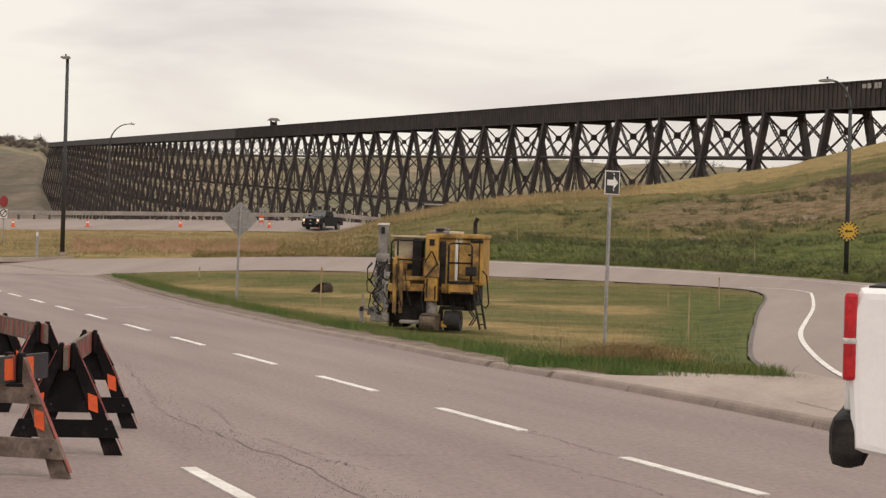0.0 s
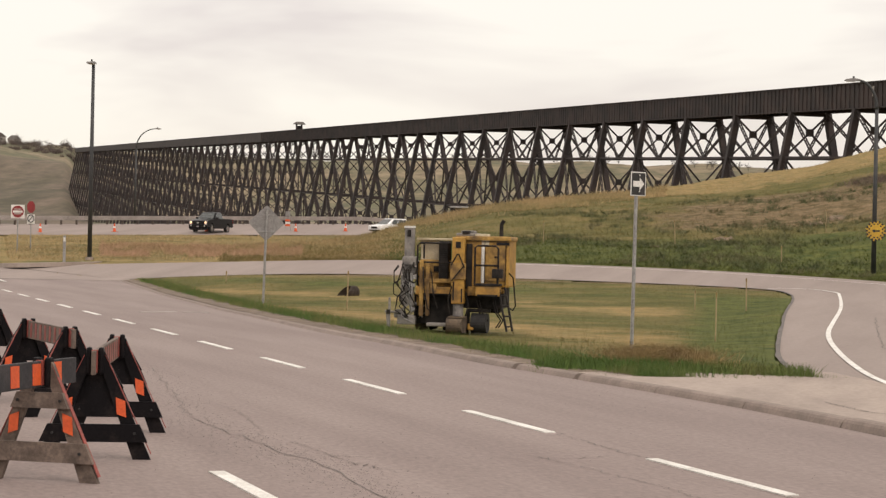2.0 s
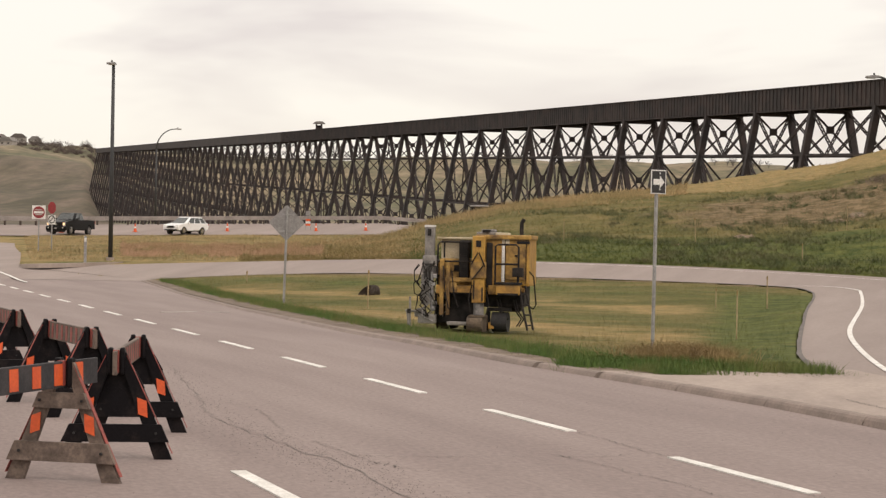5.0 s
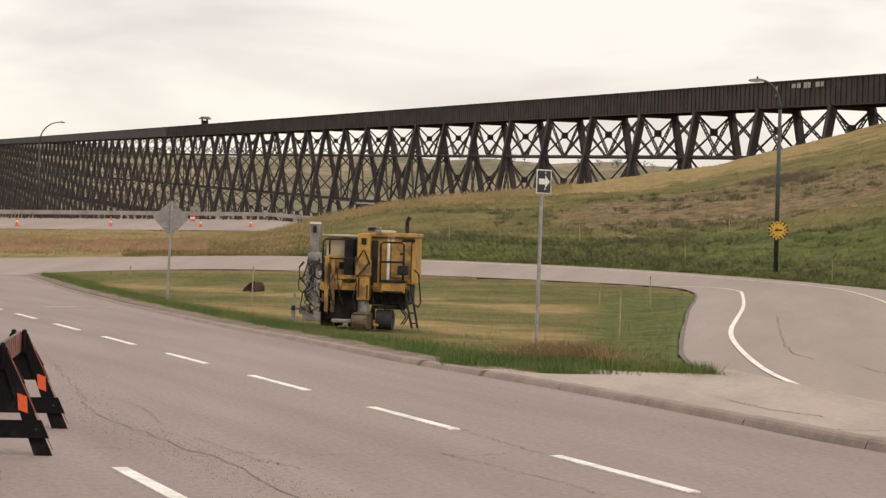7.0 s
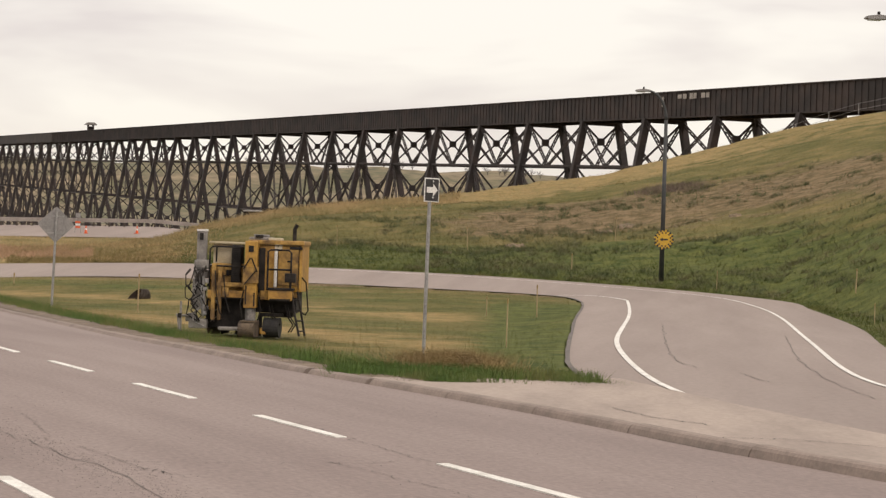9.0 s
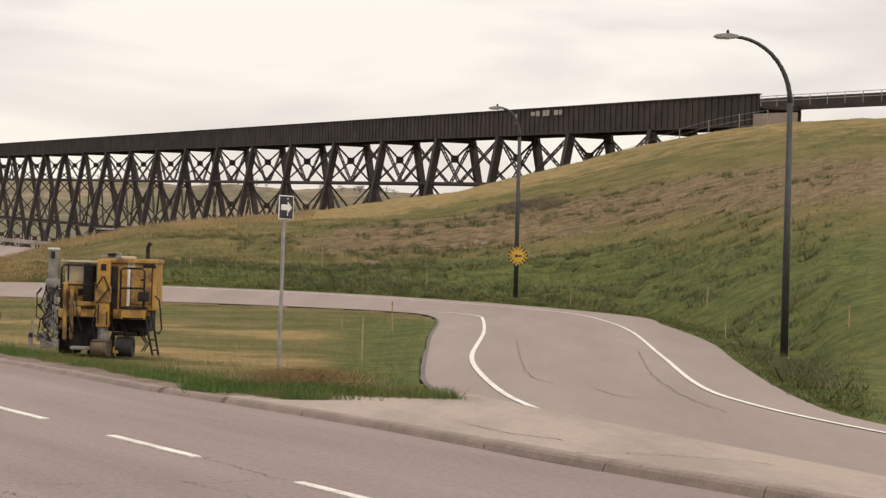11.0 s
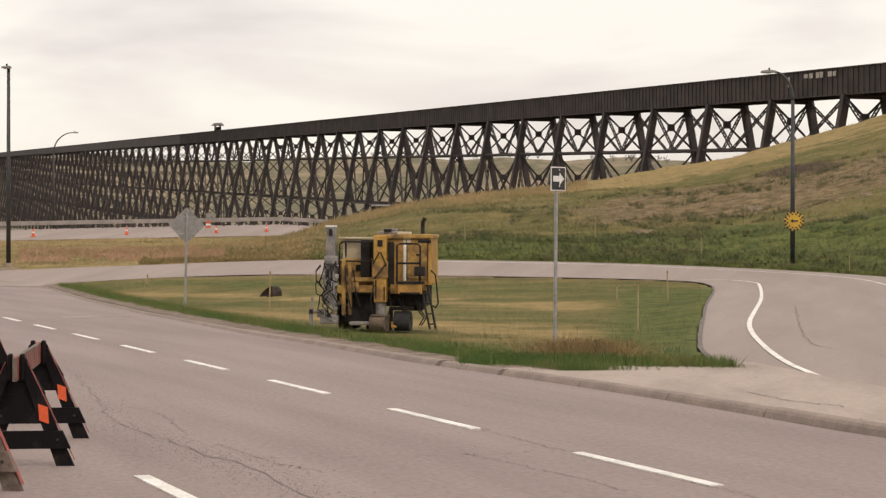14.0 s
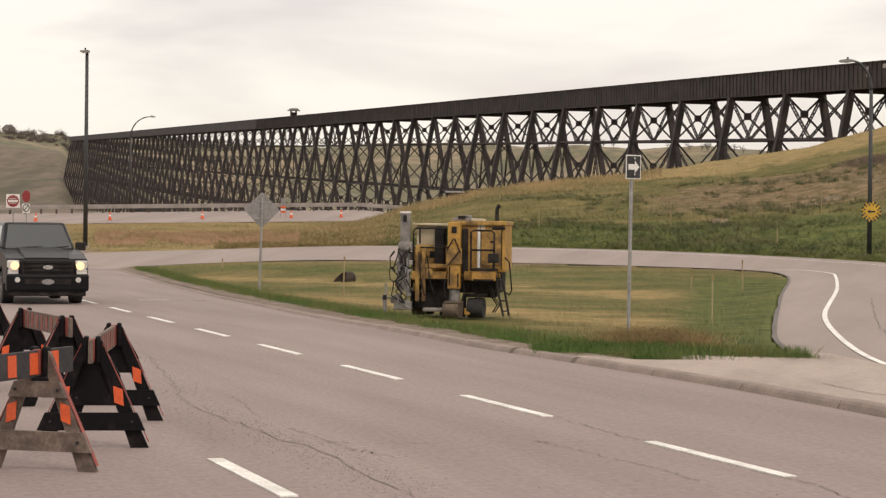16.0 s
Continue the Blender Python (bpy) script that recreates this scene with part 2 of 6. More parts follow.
# ---- mesh helpers ----
def shape():
    return bmesh.new()


def box(bm, size, m=None, bevel=0.0):
    r = bmesh.ops.create_cube(bm, size=1.0)
    vs = r["verts"]
    bmesh.ops.scale(bm, vec=size, verts=vs)
    if bevel:
        es = list({e for v in vs for e in v.link_edges})
        r = bmesh.ops.bevel(bm, geom=es, offset=bevel, segments=2, affect="EDGES", profile=0.6)
        vs = list({v for f in r["faces"] for v in f.verts} | {v for v in vs if v.is_valid})
    if m is not None:
        bmesh.ops.transform(bm, matrix=m, verts=vs)
    return vs


def bar(bm, a, b, w, d=None, up=(0, 0, 1)):
    """A straight bar of section w by d from a to b."""
    a, b = Vector(a), Vector(b)
    x = (b - a)
    n = x.length
    if n < 1e-6:
        return
    x.normalize()
    u = Vector(up)
    if abs(x.dot(u)) > 0.98:
        u = Vector((0, 1, 0)) if abs(x.y) < 0.9 else Vector((1, 0, 0))
    y = u.cross(x).normalized()
    z = x.cross(y)
    m = Matrix((x, y, z)).transposed().to_4x4()
    m.translation = (a + b) / 2
    box(bm, (n, w, d or w), m)


def rod(bm, a, b, r, r2=None, seg=10):
    a, b = Vector(a), Vector(b)
    n = (b - a).length
    q = (b - a).to_track_quat("Z", "Y").to_matrix().to_4x4()
    q.translation = (a + b) / 2
    bmesh.ops.create_cone(bm, cap_ends=True, segments=seg, radius1=r, radius2=r if r2 is None else r2, depth=n, matrix=q)


def tube(bm, pts, r, seg=8, r_end=None):
    """One bent tube along the points, closed at both ends."""
    p = [Vector(q) for q in pts]
    n = len(p)
    d = [(p[min(i + 1, n - 1)] - p[max(i - 1, 0)]).normalized() for i in range(n)]
    side = d[0].orthogonal().normalized()
    rings = []
    for i in range(n):
        side = side - d[i] * side.dot(d[i])
        side = side.normalized() if side.length > 1e-5 else d[i].orthogonal().normalized()
        other = d[i].cross(side)
        k = r if r_end is None else r + (r_end - r) * i / (n - 1)
        rings.append([bm.verts.new(p[i] + (side * math.cos(2 * math.pi * j / seg) + other * math.sin(2 * math.pi * j / seg)) * k) for j in range(seg)])
    for a, b in zip(rings, rings[1:]):
        for j in range(seg):
            bm.faces.new((a[j], a[(j + 1) % seg], b[(j + 1) % seg], b[j]))
    bm.faces.new(rings[0][::-1])
    bm.faces.new(rings[-1])


def plate(bm, outline, thick, m=None):
    """A flat plate: the outline in x and z, thick along y."""
    front = [bm.verts.new((x, -thick / 2, z)) for x, z in outline]
    back = [bm.verts.new((x, thick / 2, z)) for x, z in outline]
    n = len(outline)
    bm.faces.new(front)
    bm.faces.new(back[::-1])
    for i in range(n):
        bm.faces.new((front[i], back[i], back[(i + 1) % n], front[(i + 1) % n]))
    if m is not None:
        bmesh.ops.transform(bm, matrix=m, verts=front + back)


def mesh_of(name, bm, mat, smooth=False):
    bmesh.ops.recalc_face_normals(bm, faces=bm.faces)
    me = bpy.data.meshes.new(name)
    bm.to_mesh(me)
    bm.free()
    me.materials.append(mat)
    if smooth:
        me.polygons.foreach_set("use_smooth", [True] * len(me.polygons))
    return me


def part(name, bm, mat, parent=None, label="", m=None, smooth=False):
    ob = new(name, mesh_of(name, bm, mat, smooth))
    ob.parent = parent
    if m is not None:
        ob.matrix_basis = m
    if label:
        tagged(ob, label)
    return ob


def thing(name, label, category, m, group="", kind=""):
    ob = tagged(new(name), label, category, group, kind)
    ob.matrix_basis = m
    return ob


def sheet(name, verts, faces, mat, label, category, smooth=True, kind="structure", parent=None):
    me = bpy.data.meshes.new(name)
    me.from_pydata(verts, [], faces)
    me.materials.append(mat)
    if smooth:
        me.polygons.foreach_set("use_smooth", [True] * len(me.polygons))
    ob = new(name, me)
    ob.parent = parent
    return tagged(ob, label, category, "", kind)


# ---- the lie of the land ----
# bearings in degrees (east of the camera's axis), distance ahead and height
KERB = [(-9.6, 95.0, 0.05), (-8.4, 70.0, 0.0), (-7.1, 59.0, 0.0), (-5.6, 51.0, 0.0), (-3.5, 43.4, 0.0), (-1.5, 37.8, 0.0), (0.3, 33.9, 0.0), (3.7, 28.9, 0.0), (8.0, 24.8, 0.0), (12.7, 20.5, 0.0), (18.0, 17.3, 0.0), (24.0, 14.0, 0.0)]
INNER = [(-9.6, 96.0, 0.10), (-6.0, 95.0, 0.45), (-2.0, 94.0, 0.52), (1.2, 93.0, 0.48), (6.0, 90.0, 0.42), (8.9, 84.0, 0.30), (12.0, 80.0, 0.4), (14.5, 70.0, 0.2), (17.2, 40.0, 0.0), (20.0, 25.0, 0.0), (24.0, 20.0, 0.0)]
OUTER = [(-13.0, 103.0, 0.62), (-7.7, 104.0, 0.87), (-2.1, 105.0, 1.12), (1.2, 106.0, 1.20), (4.5, 103.0, 1.05), (6.9, 101.0, 0.98), (10.1, 97.0, 0.77), (12.6, 92.0, 0.6), (14.5, 86.0, 0.44), (15.4, 78.0, 0.23), (16.5, 62.5, 0.05), (17.2, 49.0, 0.0), (18.1, 37.7, 0.0), (19.2, 31.5, 0.0), (20.6, 27.6, 0.0), (24.0, 22.0, 0.0)]
RISE = [(-20.0, 145.0, 1.0), (-13.0, 145.0, 1.3), (-6.0, 150.0, 1.4), (-4.2, 155.0, 1.75), (-3.0, 160.0, 2.4), (-1.5, 165.0, 3.8), (0.24, 170.0, 5.3), (2.5, 175.0, 6.5), (4.7, 180.0, 7.4), (6.9, 185.0, 8.4), (9.3, 190.0, 10.1), (10.55, 193.0, 11.4), (12.4, 195.0, 13.2), (14.8, 195.0, 15.6), (16.3, 195.0, 17.0), (18.0, 192.0, 17.8), (20.5, 188.0, 18.7), (24.0, 182.0, 19.2), (40.0, 170.0, 15.0)]
FOOT = [(-13.0, 103.6, 0.60), (-7.7, 104.6, 0.85), (-2.1, 105.6, 1.10), (1.2, 106.6, 1.18), (4.5, 103.6, 1.03), (6.9, 101.6, 0.96), (10.1, 97.6, 0.75), (12.6, 92.8, 0.58), (14.5, 88.0, 0.44), (16.5, 77.0, 0.28), (18.0, 66.0, 0.02), (20.0, 56.0, 0.0), (24.0, 46.0, 0.0)]
NEAR_EDGE = [(-20.0, 168.0, 1.75), (-12.5, 184.0, 2.15), (-3.0, 212.0, 2.91), (0.0, 218.0, 2.95), (4.0, 220.0, 2.6), (24.0, 228.0, 2.0)]
FAR_EDGE = [(-20.0, 184.0, 2.9), (-12.5, 200.0, 3.24), (-3.0, 228.0, 4.26), (0.0, 234.0, 3.6), (4.0, 236.0, 2.6), (24.0, 244.0, 2.0)]


def along(table, a):
    """Distance and height that a table gives at a bearing."""
    if a <= table[0][0]:
        return table[0][1], table[0][2]
    for p, q in zip(table, table[1:]):
        if a <= q[0]:
            u = (a - p[0]) / (q[0] - p[0])
            return p[1] + (q[1] - p[1]) * u, p[2] + (q[2] - p[2]) * u
    return table[-1][1], table[-1][2]


def smooth_step(u):
    u = np.clip(u, 0, 1)
    return u * u * (3 - 2 * u)


def crown(y):
    """The camera's side of the road lies a little higher."""
    return 0.35 * smooth_step((13.6 - y) / 3.0)


def land(a, y):
    """Height of the land at bearing a and distance ahead y."""
    k, kz = along(KERB, a)
    i, iz = along(INNER, a)
    o, oz = along(FOOT, a)
    r, rz = along(RISE, a)
    n, nz = along(NEAR_EDGE, a)
    f, fz = along(FAR_EDGE, a)
    hill = float(smooth_step((a + 3.5) / 3.0))
    far = float(smooth_step((-10.8 - a) / 0.5))
    if hill > 0:
        nz = nz * (1 - hill) + hill * (rz - 3.0)
        fz = fz * (1 - hill) + hill * min(rz - 6.0, 3.5)
    ys = [0.0, float(k), float(max(i, k + 1)), float(max(o, i + 2, k + 3)), float(r), float(max(n, r + 8)), float(max(f, n + 16, r + 26)), 262.0, 420.0, 900.0, 1300.0, 1560.0, 1720.0, 2050.0, 2600.0, 5000.0]
    zs = [0.0, float(kz), float(iz), float(oz), float(rz), float(nz), float(fz), -4.0, -8.0, 2.0, 14.0 + 3 * far, 20.0 + 22 * far, 30.0 + far * float(np.interp(a, [-14.2, -13.1, -12.3, -11.5, -10.9], [45.5, 41.0, 35.0, 30.5, 26.0])), 92.0 + 6 * far, 88.0, 60.0]
    return float(np.interp(y, ys, zs))


def ground_z(x, y):
    return land(math.degrees(math.atan2(x, max(y, 0.5))), y) if y > 1 else 0.0


def curve(points, n):
    """n points along a smooth curve through the given ones."""
    p = [Vector(q) for q in points]
    p = [2 * p[0] - p[1]] + p + [2 * p[-1] - p[-2]]
    dense = []
    for i in range(1, len(p) - 2):
        for s in range(24):
            t = s / 24
            dense.append(0.5 * ((2 * p[i]) + (p[i + 1] - p[i - 1]) * t + (2 * p[i - 1] - 5 * p[i] + 4 * p[i + 1] - p[i + 2]) * t * t + (3 * p[i] - p[i - 1] - 3 * p[i + 1] + p[i + 2]) * t ** 3))
    dense.append(p[-2])
    d = [0.0]
    for a, b in zip(dense, dense[1:]):
        d.append(d[-1] + (b - a).length)
    out = []
    for k in range(n):
        s = d[-1] * k / (n - 1)
        i = min(max(int(np.searchsorted(d, s)) - 1, 0), len(d) - 2)
        t = (s - d[i]) / max(d[i + 1] - d[i], 1e-9)
        out.append(dense[i].lerp(dense[i + 1], t))
    return out


# main road: its far kerb, and the near side beyond the camera
KERB_LINE = curve([(-15.9, 92.5, 0), (-13.3, 81.5, 0), (-10.5, 69.6, 0), (-8.5, 62.1, 0), (-6.9, 55.9, 0), (-5.6, 51.5, 0), (-4.6, 48.0, 0), (-2.9, 42.3, 0), (-1.6, 38.6, 0), (-0.4, 34.8, 0), (0.25, 32.7, 0), (0.95, 30.8, 0), (1.81, 28.5, 0), (2.95, 25.4, 0), (3.75, 22.9, 0), (4.5, 20.3, 0), (5.4, 17.9, 0), (6.6, 14.0, 0)], 110)


RAMP_IN = curve([(8.5, 14.0, 0), (6.9, 22.0, 0), (5.5, 28.9, 0), (5.1, 30.6, 0), (5.25, 33.5, 0), (6.0, 39.5, 0), (9.3, 60, 0.05), (12.6, 80, 0.28), (11.6, 87.0, 0.38), (5, 92, 0.46), (0, 93, 0.49), (-6, 94.5, 0.5), (-12, 95, 0.28), (-16, 94.2, 0.03)], 90)
RAMP_OUT = curve([(11.5, 14.0, 0), (10.6, 22.0, 0), (10.5, 27.6, 0), (11.1, 31.5, 0), (12.5, 37.7, 0), (15.3, 48.9, 0.0), (18.7, 62.5, 0.06), (21.5, 78, 0.24), (22.2, 86.5, 0.45), (17.3, 97, 0.77), (8.2, 103, 1.05), (-3.9, 105, 1.12), (-14, 104, 0.80), (-24, 103, 0.42)], 90)
EDGE = np.array([tuple(p) for p in RAMP_IN] + [tuple(p) for p in RAMP_OUT][::-1])


def in_ramp(x, y):
    """Whether a point lies on the ramp, its distance to the ramp's edge and the edge's height."""
    if y > 109 or y < 12 or x < -28 or x > 26:
        return False, 99.0, 0.0
    d = np.hypot(EDGE[:, 0] - x, EDGE[:, 1] - y)
    i = int(d.argmin())
    x1, y1 = EDGE[:, 0], EDGE[:, 1]
    x2, y2 = np.roll(x1, -1), np.roll(y1, -1)
    cross = ((y1 > y) != (y2 > y)) & (x < (x2 - x1) * (y - y1) / np.where(y2 == y1, 1e-9, y2 - y1) + x1)
    return bool(cross.sum() % 2), float(d[i]), float(EDGE[i, 2])


KX, KY = np.array([p.x for p in KERB_LINE]), np.array([p.y for p in KERB_LINE])


def kerb_side(x, y):
    """Metres behind the kerb line (negative: on the road)."""
    return (x - float(np.interp(-y, -KY, KX))) * 0.945


def crossing_z(y):
    return float(np.interp(y, [93.5, 104, 120, 150, 181], [0.0, 0.45, 0.9, 1.4, 1.92]))


def hump(u, c, w):
    return math.exp(-((u - c) / w) ** 2)


def growth(a, y):
    """How much lush, rough brown and straw growth stands at a bearing and distance ahead."""
    k, _ = along(KERB, a)
    i, _ = along(INNER, a)
    o, _ = along(FOOT, a)
    c, _ = along(RISE, a)
    st = lambda v: float(smooth_step(v))
    if k < y < i and a < 10:
        u = (y - k) / (i - k)
        right = st((a - 4.5) / 3.0)
        green = max(0.9 * (1 - st((u - 0.05) / 0.12)), 0.85 * right * (1 - st((y - 74) / 8)), 0.52 * hump(u, 0.80, 0.14), 0.5 * hump(u, 0.45, 0.07))
        straw = 0.08 + (0.66 * hump(u, 0.27, 0.09) + 0.62 * hump(u, 0.60, 0.06)) * (1 - 0.7 * right)
        return green, 0.05 + 0.75 * st((u - 0.93) / 0.06) + 0.55 * (1 - st((u - 0.0) / 0.03)), straw
    u = (y - o) / max(c - o, 1)
    left = st((-1.0 - a) / 2.5)
    green = (0.95 * (1 - st((u - 0.10) / 0.30))) * (1 - 0.75 * left)
    if a > 12 and y < o + 3:
        green = 0.7
    brown = 0.66 * hump(u, 0.46, 0.15) * st((a - 3.5) / 4.0) + 0.25 * hump(u, 0.5, 0.2) * (1 - left)
    straw = max((0.72 - 0.25 * st((a - 9) / 6)) * st((u - 0.66) / 0.25), 0.66 * left) + 0.10
    if a < -3:
        straw = 0.6
    return green, brown, straw


def grow_on(me, points, times=1):
    """Store the growth at each point of a mesh; points are (x, y), each for so many vertices."""
    at = me.attributes.new("growth", "FLOAT_COLOR", "POINT")
    values = []
    for x, y in points:
        a = math.degrees(math.atan2(x, y)) if y > 1 else -20.0
        values += [*(growth(max(-20.0, min(24.0, a)), y) if 12 < y < 300 else (0.3, 0.0, 0.3)), 1.0] * times
    at.data.foreach_set("color", values)


def build_ground():
    az = np.concatenate([np.arange(-180, -26, 11.0), np.arange(-25, -16, 0.75), np.arange(-16, 22.5, 0.13), np.arange(22.75, 30, 0.75), np.arange(31, 180, 11.0)])
    ra = np.concatenate([[0.0, 5.0, 10.0], np.geomspace(13, 300, 190), np.geomspace(310, 4600, 90)])
    verts, faces = [], []
    na, nr = len(az), len(ra)
    for a in az:
        side = math.cos(math.radians(a))
        k, _ = along(KERB, a)
        i, _ = along(INNER, a)
        o, _ = along(FOOT, a)
        far_edge, _ = along(FAR_EDGE, a)
        near_edge, _ = along(NEAR_EDGE, a)
        fade = float(smooth_step((62 - abs(a)) / 30.0))
        for r in ra:
            x, y = r * math.sin(math.radians(a)), r * side
            d = max(r * max(side, 0.55), 0.0)
            z = land(max(-20.0, min(24.0, a)), d) * fade
            amp, rough = 0.0, noise.fractal((x * 0.05, y * 0.05, 0), 0.9, 2.1, 4)
            if d > o + 1 and d < 240:
                amp = (0.45 if a > -2 else 0.12) * min(1, (d - o) / 14)
                rough += 0.35 * noise.fractal((x * 0.25, y * 0.25, 7), 0.9, 2.1, 3)
            elif d > 240:
                amp = 1.0 + 7.0 * float(smooth_step((d - 900) / 900))
                rough = noise.fractal((x * 0.006, y * 0.006, 3), 0.9, 2.1, 6)
            elif k < d < i:
                amp = 0.05
            if k + 3 < d < i - 3 and a < 9:
                z -= 0.35 * math.sin(math.pi * (d - k) / (i - k)) ** 2
            if a < -1 and near_edge + 0.4 < d < far_edge + 3:
                amp, z = 0.0, z - 0.12
            z += amp * rough
            z -= 0.36 * math.exp(-((a - 19.1) / 0.9) ** 2) * float(smooth_step((y - 34) / 14) * smooth_step((76 - y) / 12))
            if abs(a) < 40 and 12 < y < 150:
                inside, dist, ez = in_ramp(x, y)
                if inside:
                    z = min(z, ez) - min(0.05 + dist * 0.25, 0.9)
                elif dist < 2.0:
                    z += (ez + 0.012 - z) * float(smooth_step(1 - dist / 2.0))
                if 14 < y < 93.5:
                    ks = kerb_side(x, y)
                    if ks < 0.12:
                        z = -0.15
                    elif ks < 2.0 and not inside:
                        z = max(z, 0.055 * (1 - ks / 2.0))
                if y <= 14:
                    z = -0.15
                if y >= 92.5 and x < max(-16 - (y - 93) * 0.75, -24.2 - (y - 104) * 0.235):
                    z = min(z, crossing_z(y) - 0.2)
            elif y < 60:
                z = -0.2
            verts.append((x, y, z))
    far_from = nr
    for n, r in enumerate(ra):
        if r > 255:
            far_from = n
            break
    kinds = []
    for i in range(na):
        j = (i + 1) % na
        for k in range(nr - 1):
            faces.append((i * nr + k, i * nr + k + 1, j * nr + k + 1, j * nr + k))
            kinds.append(0 if k < far_from else 2 if az[i] < -10.6 and ra[k] < 1760 else 1)
    ob = sheet("ground", verts, faces, MEADOW, "rolling spring grassland with green and straw patches", "ground")
    ob.data.materials.append(FAR_SLOPE)
    ob.data.materials.append(BLUFF)
    grow_on(ob.data, [(v[0], v[1]) for v in verts])
    ob.data.polygons.foreach_set("material_index", kinds)
    return ob


build_ground()


def strip(name, left, right, mat, label, category, cross=6, lift=0.0, kind="structure", parent=None):
    """A ruled surface between two lines of the same number of points (x, y, z)."""
    verts, faces = [], []
    for p, q in zip(left, right):
        for c in range(cross + 1):
            u = c / cross
            verts.append((p[0] + (q[0] - p[0]) * u, p[1] + (q[1] - p[1]) * u, p[2] + (q[2] - p[2]) * u + lift))
    w = cross + 1
    for i in range(len(left) - 1):
        for c in range(cross):
            faces.append((i * w + c, i * w + c + 1, (i + 1) * w + c + 1, (i + 1) * w + c))
    return sheet(name, verts, faces, mat, label, category, kind=kind, parent=parent)


def build_main_road():
    left = [p + Vector((-26 - 0.10 * p.y, 0, 0)) for p in KERB_LINE]
    near = [Vector((7.6, 11.5, 0)), Vector((16, 9.0, 0)), Vector((40, 4, 0)), Vector((40, -30, 0))]
    a = left + [Vector((-28, 11.5, 0)), Vector((-30, 9.0, 0)), Vector((-30, 4, 0)), Vector((-30, -30, 0))]
    b = KERB_LINE + near
    a, b = [Vector((-52, 97, 0))] + a, [Vector((-17.0, 97, 0))] + b
    for p in a + b:
        p.z = (crown(p.y) if p.y > 0 else 0.35) - (0.03 if p.y > 95 else 0)
    verts, faces, cross = [], [], 24
    for p, q in zip(a, b):
        for c in range(cross + 1):
            v = p.lerp(q, c / cross)
            verts.append(v)
    w = cross + 1
    for i in range(len(a) - 1):
        for c in range(cross):
            faces.append((i * w + c, i * w + c + 1, (i + 1) * w + c + 1, (i + 1) * w + c))
    sheet("road_main", verts, faces, ASPHALT, "worn grey asphalt main road with sealed cracks", "road")
    # the crossing at the far end, where the ramp joins
    l = curve([(-51, 93.0, 0.02), (-48, 104, 0.5), (-47, 120, 1.0), (-50, 150, 1.5), (-58, 178, 1.75)], 20)
    r = curve([(-14.0, 92.6, 0.02), (-22.6, 104, 0.6), (-27.6, 120, 0.9), (-35.2, 150, 1.3), (-42.5, 183, 1.95)], 20)
    for p in l + r:
        p.z = crossing_z(p.y)
    strip("road_crossing", l, r, ASPHALT_RAMP, "grey asphalt where ramp and road meet", "road", 8, 0.008)


build_main_road()
strip("road_ramp", RAMP_IN, RAMP_OUT, ASPHALT_RAMP, "curving grey asphalt slip ramp", "road", 8, 0.015)


def far_road():
    azs = np.linspace(-19, 3, 60)
    l, r = [], []
    for a in azs:
        y, z = along(NEAR_EDGE, a)
        l.append((y * math.tan(math.radians(a)), y, z))
        y, z = along(FAR_EDGE, a)
        r.append((y * math.tan(math.radians(a)), y, z))
    strip("road_far", l, r, ASPHALT_RAMP, "banked far road behind a guard rail", "road", 4, 0.02)


far_road()


def median():
    """A low paved island at the crossing."""
    l = curve([(-24.0, 103.4, 0), (-22.8, 101.0, 0), (-20.9, 101.6, 0), (-18.9, 104.6, 0)], 16)
    r = curve([(-23.6, 105.6, 0), (-22.3, 106.0, 0), (-20.4, 106.4, 0), (-18.7, 106.2, 0)], 16)
    for p in l + r:
        p.z = 0.56 + 0.038 * (p.x + 24)
    strip("pavement_median", l, r, CONCRETE, "low concrete median at the crossing", "pavement", 2)
    strip("trim_median", [p + Vector((-0.02, -0.02, -0.22)) for p in l], [p.copy() for p in l], CONCRETE, "kerb face of the concrete median", "kerb", 1)


median()


def kerb_stones():
    """The kerb in cast lengths."""
    root = tagged(new("kerb"), "weathered cast concrete kerb along the island", "kerb", "", "structure")
    pts = curve([tuple(p) for p in KERB_LINE if p.y > 14.2], 33)
    for p, q in zip(pts, pts[1:]):
        d = (q - p).normalized()
        n = Vector((-d.y, d.x, 0))
        if n.x < 0:
            n = -n
        bm = shape()
        t = float(np.interp(p.y, [14, 18, 20, 22.5, 31, 60], [0.135, 0.13, 0.122, 0.105, 0.08, 0.05]))
        t *= 1.0 + 0.08 * noise.noise((p.x * 3, p.y * 2, 1))
        prof = [(0.0, 0.0), (0.025, t - 0.045), (0.05, t - 0.015), (0.09, t), (0.20, t), (0.20, -0.1), (0.0, -0.1)]
        g = 0.012 if abs(p.y - 31.5) > 0.9 else 0.16
        a = [bm.verts.new(p + d * g + n * s + Vector((0, 0, z))) for s, z in prof]
        b = [bm.verts.new(q - d * g + n * s + Vector((0, 0, z))) for s, z in prof]
        for i in range(7):
            bm.faces.new((a[i], a[(i + 1) % 7], b[(i + 1) % 7], b[i]))
        bm.faces.new(a)
        bm.faces.new(b[::-1])
        part("kerb_stone", bm, KERB_FACE, root)


kerb_stones()


